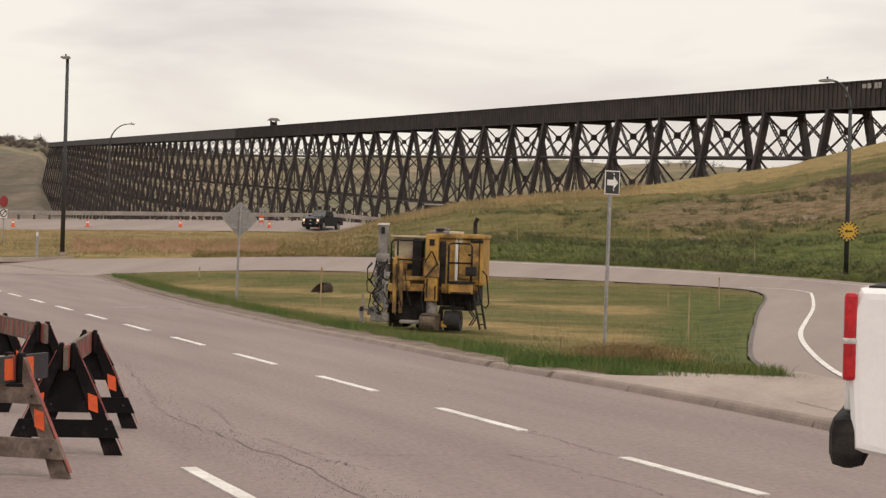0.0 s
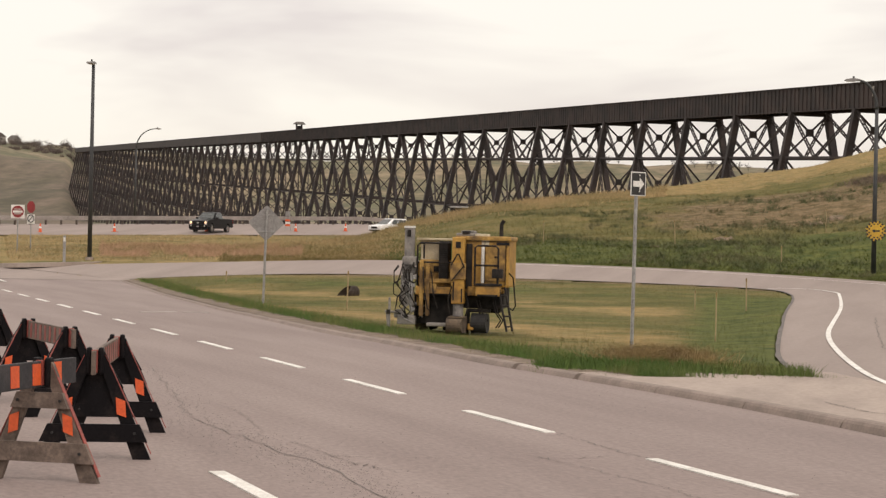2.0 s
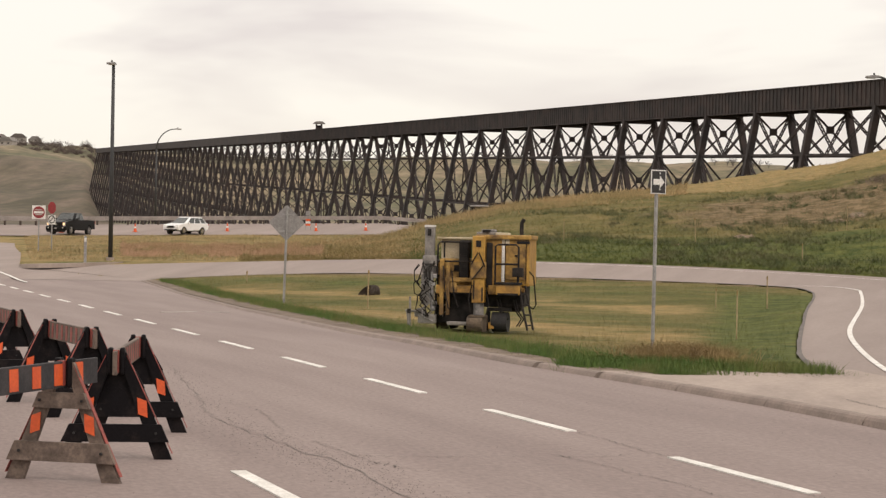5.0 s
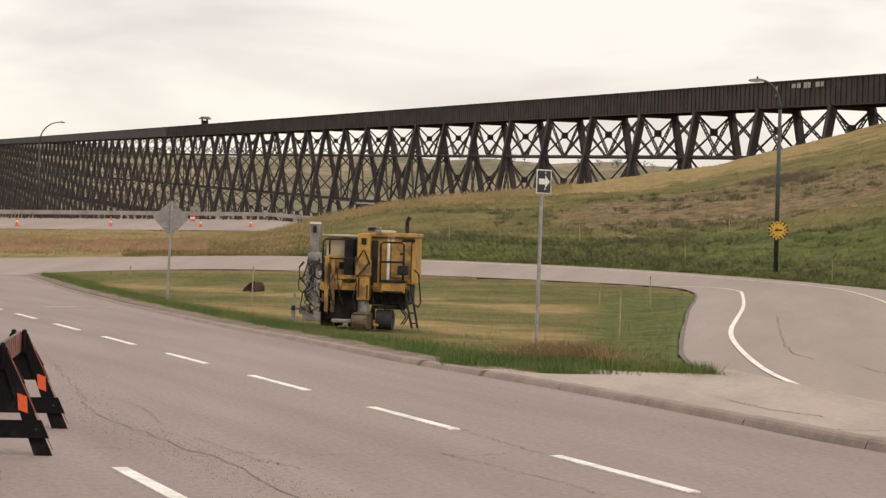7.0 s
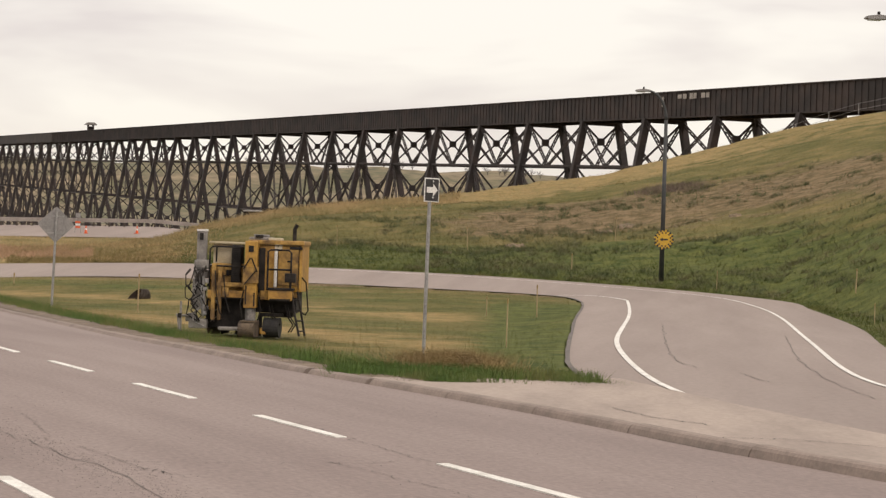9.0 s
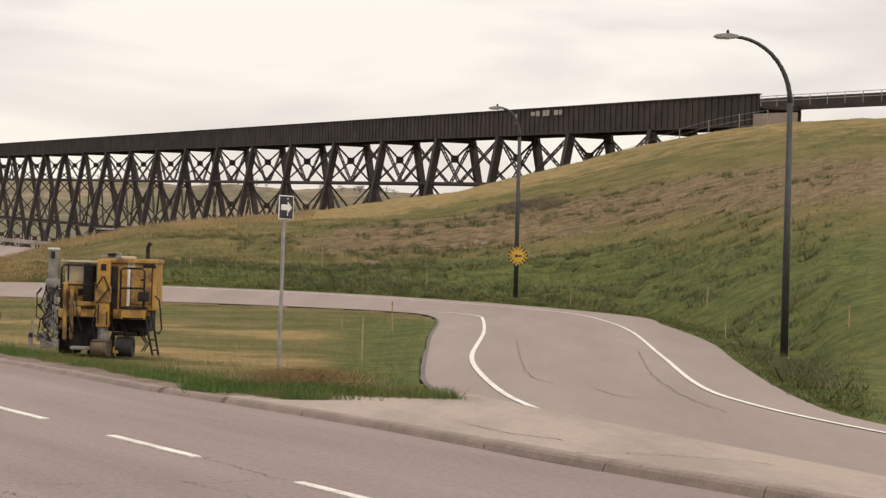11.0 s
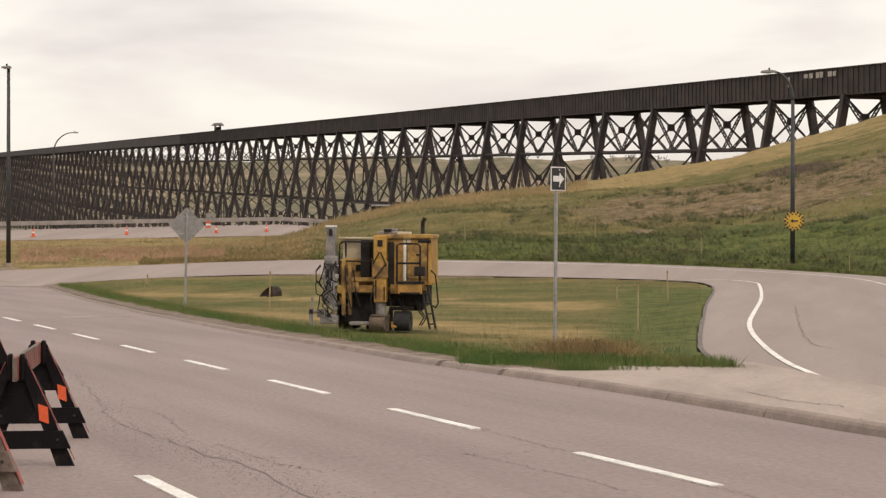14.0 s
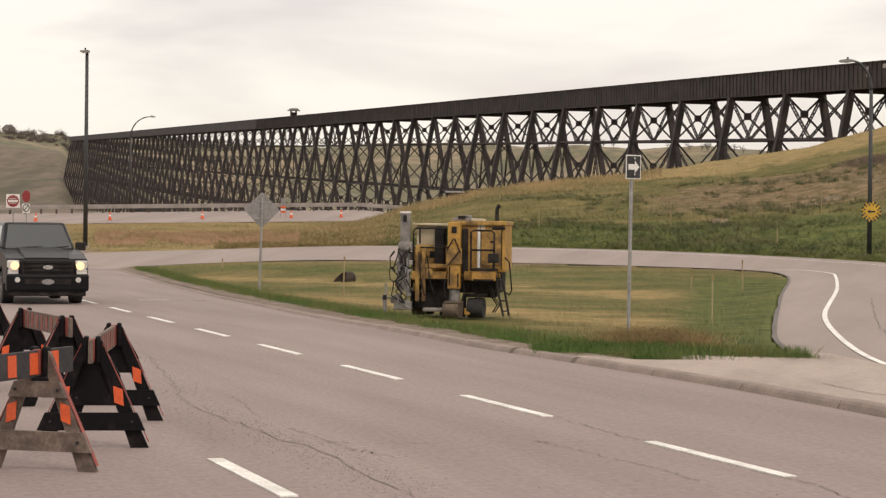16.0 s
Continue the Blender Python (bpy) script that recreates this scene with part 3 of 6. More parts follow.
def apron():
    """The paved nose between kerb and ramp."""
    l = [p + Vector((0.2, 0, 0)) for p in KERB_LINE if 14.0 < p.y < 30.0]
    r = []
    for p in l:
        u = (30.0 - p.y) / 16.0
        q = Vector((5.6 + 2.6 * u, p.y + 0.7 - 0.5 * u, 0.0))
        if p.y > 26:
            q.y += (p.y - 26) * 0.35
        r.append(q)
    l = [Vector((p.x, p.y, float(np.interp(p.y, [14, 18, 20, 22.5, 31], [0.124, 0.119, 0.111, 0.095, 0.07])))) for p in l]
    r = [Vector((p.x, p.y, 0.045)) for p in r]
    strip("pavement_nose", l, r, CONCRETE, "bare concrete nose between road and ramp", "pavement", 8)


apron()


# ---- painted lines ----
def dash_quad(name, a, b, w, mat, parent, z=0.012):
    a, b = Vector((*a, 0)), Vector((*b, 0))
    d = (b - a).normalized()
    n = Vector((-d.y, d.x, 0)) * w / 2
    bm = shape()
    vs = []
    for p in (a - n, b - n, b + n, a + n):
        vs.append(bm.verts.new(p + Vector((0, 0, z + crown(p.y)))))
    low = [bm.verts.new(v.co - Vector((0, 0, 0.02))) for v in vs]
    bm.faces.new(vs)
    for i in range(4):
        bm.faces.new((vs[i], low[i], low[(i + 1) % 4], vs[(i + 1) % 4]))
    part(name, bm, mat, parent)


RAMP_TREE = BVHTree.FromPolygons([v.co for v in bpy.data.objects["road_ramp"].data.vertices], [tuple(p.vertices) for p in bpy.data.objects["road_ramp"].data.polygons])


def lines():
    root = tagged(new("lane_marking"), "broken white lane line on the asphalt", "road marking", "", "structure")
    p0, d = Vector((2.51, 15.62)), Vector((-0.3194, 0.9477)).normalized()
    for k in range(15):
        a = p0 + d * 5.19 * k
        b = a + d * 2.65
        dash_quad("dash", a, b, 0.12, PAINT_LINE, root)
    for k in range(2):
        a = Vector((-1.2, 14.1)) + Vector((-0.30, 0.95)).normalized() * (-5.57 * k)
        dash_quad("dash", a, a + Vector((-0.333, 0.943)).normalized() * 2.4, 0.13, PAINT_LINE, root)
    stop = tagged(new("worn_marking"), "faint worn white cross line", "road marking", "", "structure")
    dash_quad("mark", (-8.5, 52.7), (-7.7, 53.5), 0.16, PAINT_WORN, stop)
    dash_quad("mark", (-7.5, 53.4), (-6.8, 53.2), 0.12, PAINT_WORN, stop)
    solid = [Vector(p) for p in ((-19.45, 85.2), (-21.0, 90.3), (-22.6, 95.4), (-24.3, 99.6), (-26.2, 104.2), (-29.0, 110.0))]
    for p, q in zip(solid, solid[1:]):
        strip("solid_line", [Vector((p.x - 0.08, p.y, crossing_z(p.y) + 0.03)), Vector((q.x - 0.08, q.y, crossing_z(q.y) + 0.03))], [Vector((p.x + 0.08, p.y, crossing_z(p.y) + 0.03)), Vector((q.x + 0.08, q.y, crossing_z(q.y) + 0.03))], PAINT_LINE, "", "", 1, 0.0, "", root)

    def ribbon(name, pts, w, label):
        c = curve(pts, 80)
        l, r = [], []
        for i, p in enumerate(c):
            d = (c[min(i + 1, 79)] - c[max(i - 1, 0)]).normalized()
            n = Vector((-d.y, d.x, 0)) * w / 2
            l.append(p - n)
            r.append(p + n)
        for p in l + r:
            loc, _, _, _ = RAMP_TREE.ray_cast(Vector((p.x, p.y, 30)), Vector((0, 0, -1)))
            p.z = loc.z if loc else p.z
        strip(name, l, r, PAINT_LINE, label, "road marking", 1, 0.012)

    ribbon("edge_line", [(-3, 103.0, 1.03), (2.2, 103.2, 1.08), (10.2, 100.3, 0.95), (15.5, 95.8, 0.75), (19.4, 88.5, 0.5), (19.6, 80, 0.3), (17.9, 69, 0.1), (13.8, 50.2, 0), (10.7, 36.4, 0), (9.9, 30.8, 0), (9.8, 26.1, 0), (10.2, 20, 0)], 0.11, "solid white outer edge line of the ramp")
    ribbon("edge_line", [(12.6, 86.0, 0.36), (14.1, 85.2, 0.35), (14.7, 82.0, 0.3), (14.3, 78.6, 0.24), (12.3, 67.3, 0.1), (9.85, 55.0, 0.0), (8.6, 48.6, 0.0), (7.66, 43.0, 0.0), (6.75, 36.4, 0), (6.22, 31.7, 0.0), (6.02, 28.3, 0.03)], 0.115, "solid white inner edge line of the ramp")


lines()


# ---- the railway viaduct ----
B0, BD = Vector((52.3, 264.9, 24.35)), Vector((-0.2606, 0.9648, 0.0360))
BN = Vector((0.9655, 0.2605, 0.0))
BAY, GIRDER = 20.0, 3.45
FIRST, LAST = -3.1, 70


def viaduct():
    root = thing("railway_viaduct", "long black riveted steel trestle viaduct with plate girders", "bridge", pose(0, 0, 0))

    def at(k, across=0.0, drop=0.0):
        return B0 + BD * BAY * k + BN * across - Vector((0, 0, drop))

    half = 2.6
    k = FIRST
    while k < LAST:
        k2 = min(math.floor(k + 1e-6) + 1, LAST)
        near = k < 24
        for side in (-half, half):
            bm = shape()
            a, b = at(k, side, GIRDER / 2), at(k2, side, GIRDER / 2)
            bar(bm, a, b, 0.10, GIRDER)
            for top in (0.08, GIRDER - 0.08):
                bar(bm, at(k, side, top), at(k2, side, top), 0.55, 0.14)
            n = max(1, round((k2 - k) * 15))
            if near:
                for i in range(n):
                    c = at(k + (k2 - k) * (i + 0.5) / n, side, 0)
                    bar(bm, c - Vector((0, 0, 0.12)), c - Vector((0, 0, GIRDER - 0.12)), 0.14, 0.30, up=BN)
            part("girder_span", bm, STEEL_DARK, root)
        bm = shape()
        bar(bm, at(k, 0, 1.3), at(k2, 0, 1.3), 2 * half, 0.5)
        part("deck_span", bm, STEEL_DARK, root)
        k = k2

    for k in range(math.ceil(FIRST) - 0, LAST):
        top = at(k, 0, GIRDER)
        base_z = min(ground_z(top.x, top.y) - 1.0, top.z - 6.0)
        h = top.z - base_z
        bent = thing_part("tower_bent", root)
        legs = []
        for side in (-1, 1):
            t = top + BN * side * half
            b = t + BN * side * 0.19 * h - Vector((0, 0, h))
            legs.append((t, b))
            bm = shape()
            w = 0.95 if k < 30 else 1.1
            bar(bm, t, b, w, w * 0.9, up=BD)
            part("leg", bm, STEEL_DARK, bent)
        cuts = [0.25, 6.3]
        while cuts[-1] + 9.5 < h:
            cuts.append(cuts[-1] + 9.2 + 0.6 * len(cuts))
        pieces = []
        for i, d in enumerate(cuts):
            u = d / h
            l, r = legs[0][0].lerp(legs[0][1], u), legs[1][0].lerp(legs[1][1], u)
            pieces.append(("strut", l, r, 0.32, 0.40))
            if i + 1 < len(cuts):
                u2 = cuts[i + 1] / h
                l2, r2 = legs[0][0].lerp(legs[0][1], u2), legs[1][0].lerp(legs[1][1], u2)
                pieces.append(("brace", l, r2, 0.28, 0.22))
                pieces.append(("brace", r, l2, 0.28, 0.22))
                if k < 18:
                    c = l.lerp(r2, (r - l).length / ((r - l).length + (r2 - l2).length))
                    bm = shape()
                    q = Matrix((BN, BN.cross(Vector((0, 0, -1))), Vector((0, 0, 1)))).transposed().to_4x4()
                    q.translation = c
                    box(bm, (1.15, 0.36, 1.05), q, 0.12)
                    part("gusset_plate", bm, STEEL_DARK, bent)
        joined = shape()
        for name, p, q, w, d in pieces:
            bm = shape() if k < 18 else joined
            bar(bm, p, q, w, d)
            if k < 18:
                part(name, bm, STEEL_DARK, bent)
        if k >= 18:
            tagged(part("cross_bracing", joined, STEEL_DARK, bent), "", "", "", "stuff")
        else:
            joined.free()
        if k % 2 == 0 or k < 10:
            joined = shape()
            nxt = at(k + 1, 0, GIRDER)
            for side in (0, 1):
                s = -1 if side == 0 else 1
                for i in range(len(cuts) - 1):
                    d1, d2 = cuts[i], cuts[i + 1]
                    a1, a2 = legs[side][0].lerp(legs[side][1], d1 / h), legs[side][0].lerp(legs[side][1], d2 / h)
                    nb = nxt + BN * s * half
                    b1 = nb + BN * s * 0.19 * d1 - Vector((0, 0, d1))
                    b2 = nb + BN * s * 0.19 * d2 - Vector((0, 0, d2))
                    mid = (a2 + b2) / 2
                    for e in (a1, b1):
                        if k < 12:
                            bm = shape()
                            for sh in (-1, 1):
                                bar(bm, e + BD * 0.4 * sh, mid + BD * 0.4 * sh, 0.16, 0.16)
                            for j in range(12):
                                p, q = e.lerp(mid, j / 12), e.lerp(mid, (j + 1) / 12)
                                sg = 0.4 if j % 2 else -0.4
                                bar(bm, p + BD * sg, q - BD * sg, 0.10, 0.09)
                            part("laced_strut", bm, STEEL_DARK, bent)
                        else:
                            bar(joined, e, mid, 0.30, 0.24)
                    bar(joined, a2, b2, 0.28, 0.3)
            tagged(part("tower_bracing", joined, STEEL_DARK, bent), "", "", "", "stuff")
    # pale unreadable marks on the girder's face
    for k, w, hh in ((-0.26, 0.25, 1.3), (-0.50, 0.55, 0.5), (-0.57, 0.5, 0.62), (-0.66, 0.45, 0.75), (-0.71, 0.4, 0.7), (-0.82, 0.55, 0.62), (-0.88, 0.4, 0.6)):
        bm = shape()
        p = at(k, -half - 0.29, 0.75 if hh < 1 else 1.3)
        bar(bm, p - BD * w, p + BD * w, 0.02, hh)
        part("paint_mark", bm, PAINT_WORN, root)
    return root


def thing_part(name, parent):
    ob = new(name)
    ob.parent = parent
    return ob


viaduct()


# ---- at the viaduct's end, and on it ----
def abutment():
    end = B0 + BD * BAY * FIRST
    root = thing("bridge_abutment", "pale concrete abutment and retaining wall with a pipe railing", "wall", pose(0, 0, 0))
    back = Vector((0.30, -0.95, -0.035)).normalized()
    bm = shape()
    bar(bm, end + BD * 1.5 - Vector((0, 0, 8.0)), end - BD * 2.5 - Vector((0, 0, 8.0)), 6.2, 5.6)
    part("seat", bm, CONCRETE, root)
    for side in (-3.1, 3.1):
        bm = shape()
        p = end + BN * side - Vector((0, 0, 4.0 if side < 0 else 5.3))
        bar(bm, p, p + back * 7, 0.5, 3.6)
        part("wing_wall", bm, CONCRETE, root)
    for i in range(24):
        p = end + BN * -3.1 + back * (1 + i * 2.8) - Vector((0, 0, 1.5))
        bm = shape()
        rod(bm, p, p + Vector((0, 0, 1.1)), 0.04, seg=6)
        part("railing_post", bm, GALV, root)
    for z in (0.6, 1.1):
        bm = shape()
        p = end + BN * -3.1 + back * 1 - Vector((0, 0, 1.5 - z))
        rod(bm, p, p + back * 66, 0.035, seg=6)
        part("railing_pipe", bm, GALV, root)
    for side in (-2.4, 2.4):
        bm = shape()
        bar(bm, end + BN * side - Vector((0, 0, 1.0)), end + BN * side + back * 62 - Vector((0, 0, 1.0)), 0.2, 0.85)
        part("approach_girder", bm, STEEL_DARK, root, "dark steel approach girder")
    fence = thing("wire_fence", "sagging galvanised wire fence climbing the grassy slope", "fence", pose(0, 0, 0))
    foot = end + BN * -5.0
    pts = [foot + BD * 26 - Vector((0, 0, 7.6)), foot + BD * 19 - Vector((0, 0, 6.4)), foot + BD * 12 - Vector((0, 0, 5.2)), foot + BD * 6 - Vector((0, 0, 4.4)), foot - Vector((0, 0, 3.9)), foot + back * 5 - Vector((0, 0, 3.6))]
    for p in pts:
        bm = shape()
        rod(bm, p - Vector((0, 0, 2.5)), p + Vector((0, 0, 1.6)), 0.05, seg=6)
        part("post", bm, GALV, fence)
    for z in (0.2, 0.9, 1.55):
        bm = shape()
        tube(bm, [p + Vector((0, 0, z)) for p in pts], 0.02, 5)
        part("wire", bm, GALV, fence)


abutment()


def signal_hut():
    s = 419 / BAY
    p = B0 + BD * BAY * s
    root = thing("refuge_hut", "small dark roofed hut on the viaduct deck", "hut", pose(p.x, p.y, p.z - 0.2, 0, 0, 15))
    for x in (-1.2, 1.2):
        for y in (-0.9, 0.9):
            bm = shape()
            bar(bm, (x * 0.7, y * 0.7, 0), (x * 0.7, y * 0.7, 2.3), 0.3)
            part("post", bm, STEEL_DARK, root)
    bm = shape()
    plate(bm, [(-2.0, 2.1), (2.0, 2.1), (1.1, 2.9), (-1.1, 2.9)], 2.6)
    part("roof", bm, MACHINE_GREY, root)
    bm = shape()
    box(bm, (2.2, 0.2, 1.4), pose(0.2, 0.8, 1.0))
    part("back_wall", bm, STEEL_DARK, root)


signal_hut()


# ---- guard rail of the far road ----
def far_z(x, y):
    a = math.degrees(math.atan2(x, y))
    n, nz = along(NEAR_EDGE, a)
    f, fz = along(FAR_EDGE, a)
    return float(nz + (fz - nz) * np.clip((y - n) / (f - n), 0, 1)) + 0.02


def guard_rail():
    root = thing("guard_rail", "long galvanised steel guard rail on weathered posts", "guard rail", pose(0, 0, 0))
    pts = []
    for a in np.linspace(-18.5, -0.5, 44):
        y, z = along(FAR_EDGE, a)
        y -= 0.8
        pts.append(Vector((y * math.tan(math.radians(a)), y, float(z) - 0.05)))
    for p in pts:
        bm = shape()
        box(bm, (0.18, 0.2, 0.85), pose(p.x, p.y, p.z + 0.33))
        part("post", bm, RAIL_POST, root)
    for p, q in zip(pts, pts[1:]):
        bm = shape()
        for dz, w in ((0.80, 0.05), (0.66, 0.09), (0.52, 0.05)):
            bar(bm, p + Vector((0, -0.14, dz)), q + Vector((0, -0.14, dz)), w, 0.15)
        part("rail_length", bm, RAIL_STEEL, root)


guard_rail()


# ---- lamps ----
def street_lamp(label, base, top, reach, rise, m, head_yaw=0):
    """A tapered pole that bends over to a head, reach metres along local -x."""
    root = thing("street_lamp", label, "street lamp", m)
    bm = shape()
    rod(bm, (0, 0, -0.3), (0, 0, 0.06), 0.22, seg=10)
    part("base_plate", bm, CONCRETE, root)
    bm = shape()
    rod(bm, (0, 0, 0.0), (0, 0, top), 0.125, 0.085, 12)
    part("pole", bm, POLE_PAINT, root, smooth=True)
    if reach > 0:
        bm = shape()
        pts = [(-reach * (1 - math.cos(u)), 0, top + rise * math.sin(u)) for u in np.linspace(0, math.pi / 2, 12)]
        tube(bm, pts, 0.085, 8, 0.05)
        part("arm", bm, POLE_PAINT, root, smooth=True)
    hx, hz = -reach, top + rise
    bm = shape()
    plate(bm, [(0.12, -0.02), (0.08, 0.05), (-0.2, 0.09), (-0.58, 0.04), (-0.62, -0.02), (-0.55, -0.05), (0.0, -0.05)], 0.30, pose(hx, 0, hz))
    head = part("head", bm, SIGN_BACK, root, "grey lamp head")
    bm = shape()
    box(bm, (0.4, 0.22, 0.04), pose(hx - 0.33, 0, hz - 0.062), 0.01)
    part("lens", bm, LENS, head)
    bm = shape()
    rod(bm, (hx - 0.2, 0, hz + 0.07), (hx - 0.2, 0, hz + 0.19), 0.045, seg=8)
    part("light_sensor", bm, MACHINE_BLACK, head)
    return root


street_lamp("tall dark street lamp with a bowed arm beside the ramp", 0, 7.82, 1.82, 1.95, pose(20.2, 59.6, -0.32), 0)
street_lamp("dark bowed street lamp carrying a yellow warning sign", 0, 8.0, 0.95, 1.4, pose(19.49, 98.3, 0.93), 0)
street_lamp("slender dark street lamp at the road crossing", 0, 10.3, 0.06, 0.06, pose(-20.2, 108, 0.88, 0, 0, 80), 0)
street_lamp("far bowed street lamp behind the guard rail", 0, 9.0, -2.2 * -1, 2.3, pose(-38.3, 232, 3.4, 0, 0, 180), 0)


# ---- signs ----
def post_sign(name, label, m, height, r=0.035):
    root = thing(name, label, "sign", m)
    bm = shape()
    rod(bm, (0, 0, -0.4), (0, 0, height), r, seg=8)
    part("post", bm, GALV, root)
    return root


def bolt_pair(root, zs, y):
    for z in zs:
        bm = shape()
        rod(bm, (0, y, z), (0, y - 0.03, z), 0.018, seg=6)
        part("bolt", bm, CHROME, root)


def diamond_sign():
    root = post_sign("warning_sign", "bare grey back of a diamond road sign on a post", pose(-6.76, 67.0, 0.0, 0, 1.2, 8), 3.05, 0.04)
    bm = shape()
    r = 0.07
    pts = []
    for cx, cz, a0 in ((0.6 - r * 1.4, 2.53, -45), (0, 3.13 - r * 1.4, 45), (-0.6 + r * 1.4, 2.53, 135), (0, 1.93 + r * 1.4, 225)):
        for j in range(4):
            a = math.radians(a0 + j * 30)
            pts.append((cx + r * math.cos(a), cz + r * math.sin(a)))
    plate(bm, pts, 0.006, pose(0, 0.05, 0))
    part("plate", bm, SIGN_BACK, root)
    for z in (2.25, 2.8):
        bm = shape()
        box(bm, (0.5, 0.02, 0.05), pose(0, 0.036, z))
        part("backing_bar", bm, GALV, root)
    bolt_pair(root, (2.25, 2.8), -0.04)


def arrow_sign():
    root = post_sign("arrow_sign", "black sign with a white arrow on a galvanised post", pose(2.87, 35.6, -0.02, 0, 0.6, 28), 3.22, 0.032)
    bm = shape()
    box(bm, (0.31, 0.012, 0.42), pose(0, -0.055, 3.05), 0.004)
    part("plate", bm, WHITE, root)
    bm = shape()
    box(bm, (0.275, 0.008, 0.385), pose(0, -0.0625, 3.05), 0.003)
    part("field", bm, BLACK, root)
    bm = shape()
    plate(bm, [(-0.11, 3.00), (-0.11, 3.10), (0.02, 3.10), (0.02, 3.16), (0.115, 3.05), (0.02, 2.94), (0.02, 3.00)], 0.006, pose(0, -0.070, 0))
    part("arrow", bm, WHITE, root, "white arrow")
    bolt_pair(root, (2.92, 3.2), -0.073)


def checker_sign():
    root = thing("checkered_sign", "yellow and black checkered turn sign strapped to a lamp post", "sign", pose(19.49, 98.05, 0.95))
    bm = shape()
    n = 16
    pts = []
    for j in range(n):
        a = 2 * math.pi * (j + 0.5) / n
        rr = 0.5 if j % 2 else 0.44
        pts.append((rr * math.cos(a), 2.13 + rr * math.sin(a)))
    plate(bm, pts, 0.01, pose(0, -0.12, 0))
    part("plate", bm, YELLOW_SIGN, root)
    for j in range(16):
        a = 2 * math.pi * j / 16
        bm = shape()
        box(bm, (0.10, 0.008, 0.09), pose(0.44 * math.cos(a), -0.132, 2.13 + 0.44 * math.sin(a), 0, -math.degrees(a), 0))
        part("checker", bm, BLACK, root)
    for j in range(12):
        a = 2 * math.pi * (j + 0.5) / 12
        bm = shape()
        box(bm, (0.07, 0.008, 0.08), pose(0.33 * math.cos(a), -0.132, 2.13 + 0.33 * math.sin(a), 0, -math.degrees(a), 0))
        part("checker", bm, BLACK, root)
    bm = shape()
    plate(bm, [(0.19, 2.09), (0.19, 2.17), (-0.06, 2.17), (-0.06, 2.23), (-0.2, 2.13), (-0.06, 2.03), (-0.06, 2.09)], 0.008, pose(0, -0.134, 0))
    part("arrow", bm, BLACK, root, "black arrow")
    for z in (1.9, 2.35):
        bm = shape()
        rod(bm, (0, 0.25, z), (0, 0.25, z + 0.04), 0.135, seg=12)
        box(bm, (0.08, 0.28, 0.04), pose(0, 0.02, z + 0.02))
        part("strap", bm, GALV, root)


def entry_signs():
    root = post_sign("no_entry_sign", "white square sign with a red disc and bar", pose(-27.85, 125.0, 0.55), 3.4, 0.04)
    bm = shape()
    box(bm, (0.84, 0.012, 0.84), pose(0, -0.05, 2.95), 0.004)
    part("plate", bm, WHITE, root)
    bm = shape()
    rod(bm, (0, -0.058, 2.95), (0, -0.07, 2.95), 0.37, seg=28)
    part("disc", bm, RED, root, "red disc")
    bm = shape()
    box(bm, (0.6, 0.008, 0.13), pose(0, -0.076, 2.95))
    part("bar", bm, WHITE, root)
    bm = shape()
    for z in (3.1, 2.82):
        box(bm, (0.44, 0.006, 0.07), pose(0, -0.0745, z))
    part("lettering_bar", bm, PAINT_WORN, root)
    two = post_sign("stop_sign", "small red octagon above a round turn sign, seen askew", pose(-29.2, 135.0, 0.5), 3.8, 0.04)
    bm = shape()
    plate(bm, [(0.30 * math.cos(math.radians(22.5 + 45 * j)), 3.45 + 0.42 * math.sin(math.radians(22.5 + 45 * j))) for j in range(8)], 0.012, pose(0, -0.05, 0, 0, 0, 35))
    part("octagon", bm, RED, two)
    bm = shape()
    box(bm, (0.5, 0.012, 0.62), pose(0, -0.05, 2.65), 0.004)
    part("lower_plate", bm, WHITE, two)
    ring = shape()
    tube(ring, [(0.2 * math.cos(t), -0.066, 2.68 + 0.24 * math.sin(t)) for t in np.linspace(0, 1.97 * math.pi, 20)], 0.03, 6)
    part("ring", ring, BLACK, two)
    bm = shape()
    bar(bm, (-0.13, -0.066, 2.52), (0.13, -0.066, 2.84), 0.03, 0.05)
    part("slash", bm, BLACK, two)
    mark = thing("marker_post", "short grey delineator post at the crossing", "post", pose(-20.75, 104.0, 0.5))
    bm = shape()
    box(bm, (0.14, 0.05, 1.65), pose(0, 0, 0.72), 0.01)
    part("blade", bm, GALV, mark)
    bm = shape()
    box(bm, (0.10, 0.01, 0.2), pose(0, -0.031, 1.35))
    part("reflector", bm, WHITE, mark)


diamond_sign()
arrow_sign()
checker_sign()
entry_signs()


def work_board(m):
    root = thing("work_sign", "small orange and white roadwork board on a stand", "sign", m)
    for x in (-0.3, 0.3):
        bm = shape()
        bar(bm, (x, 0, 0), (x * 0.6, 0, 1.5), 0.05)
        part("leg", bm, GALV, root)
    for z, mat in ((0.55, ORANGE), (0.8, WHITE), (1.05, ORANGE)):
        bm = shape()
        box(bm, (0.5, 0.03, 0.2), pose(0, -0.04, z))
        part("board", bm, mat, root)
    bm = shape()
    box(bm, (0.5, 0.03, 0.5), pose(0, -0.04, 1.75))
    part("panel", bm, SIGN_BACK, root)


work_board(pose(-19.0, 212.0, far_z(-19.0, 212.0)))


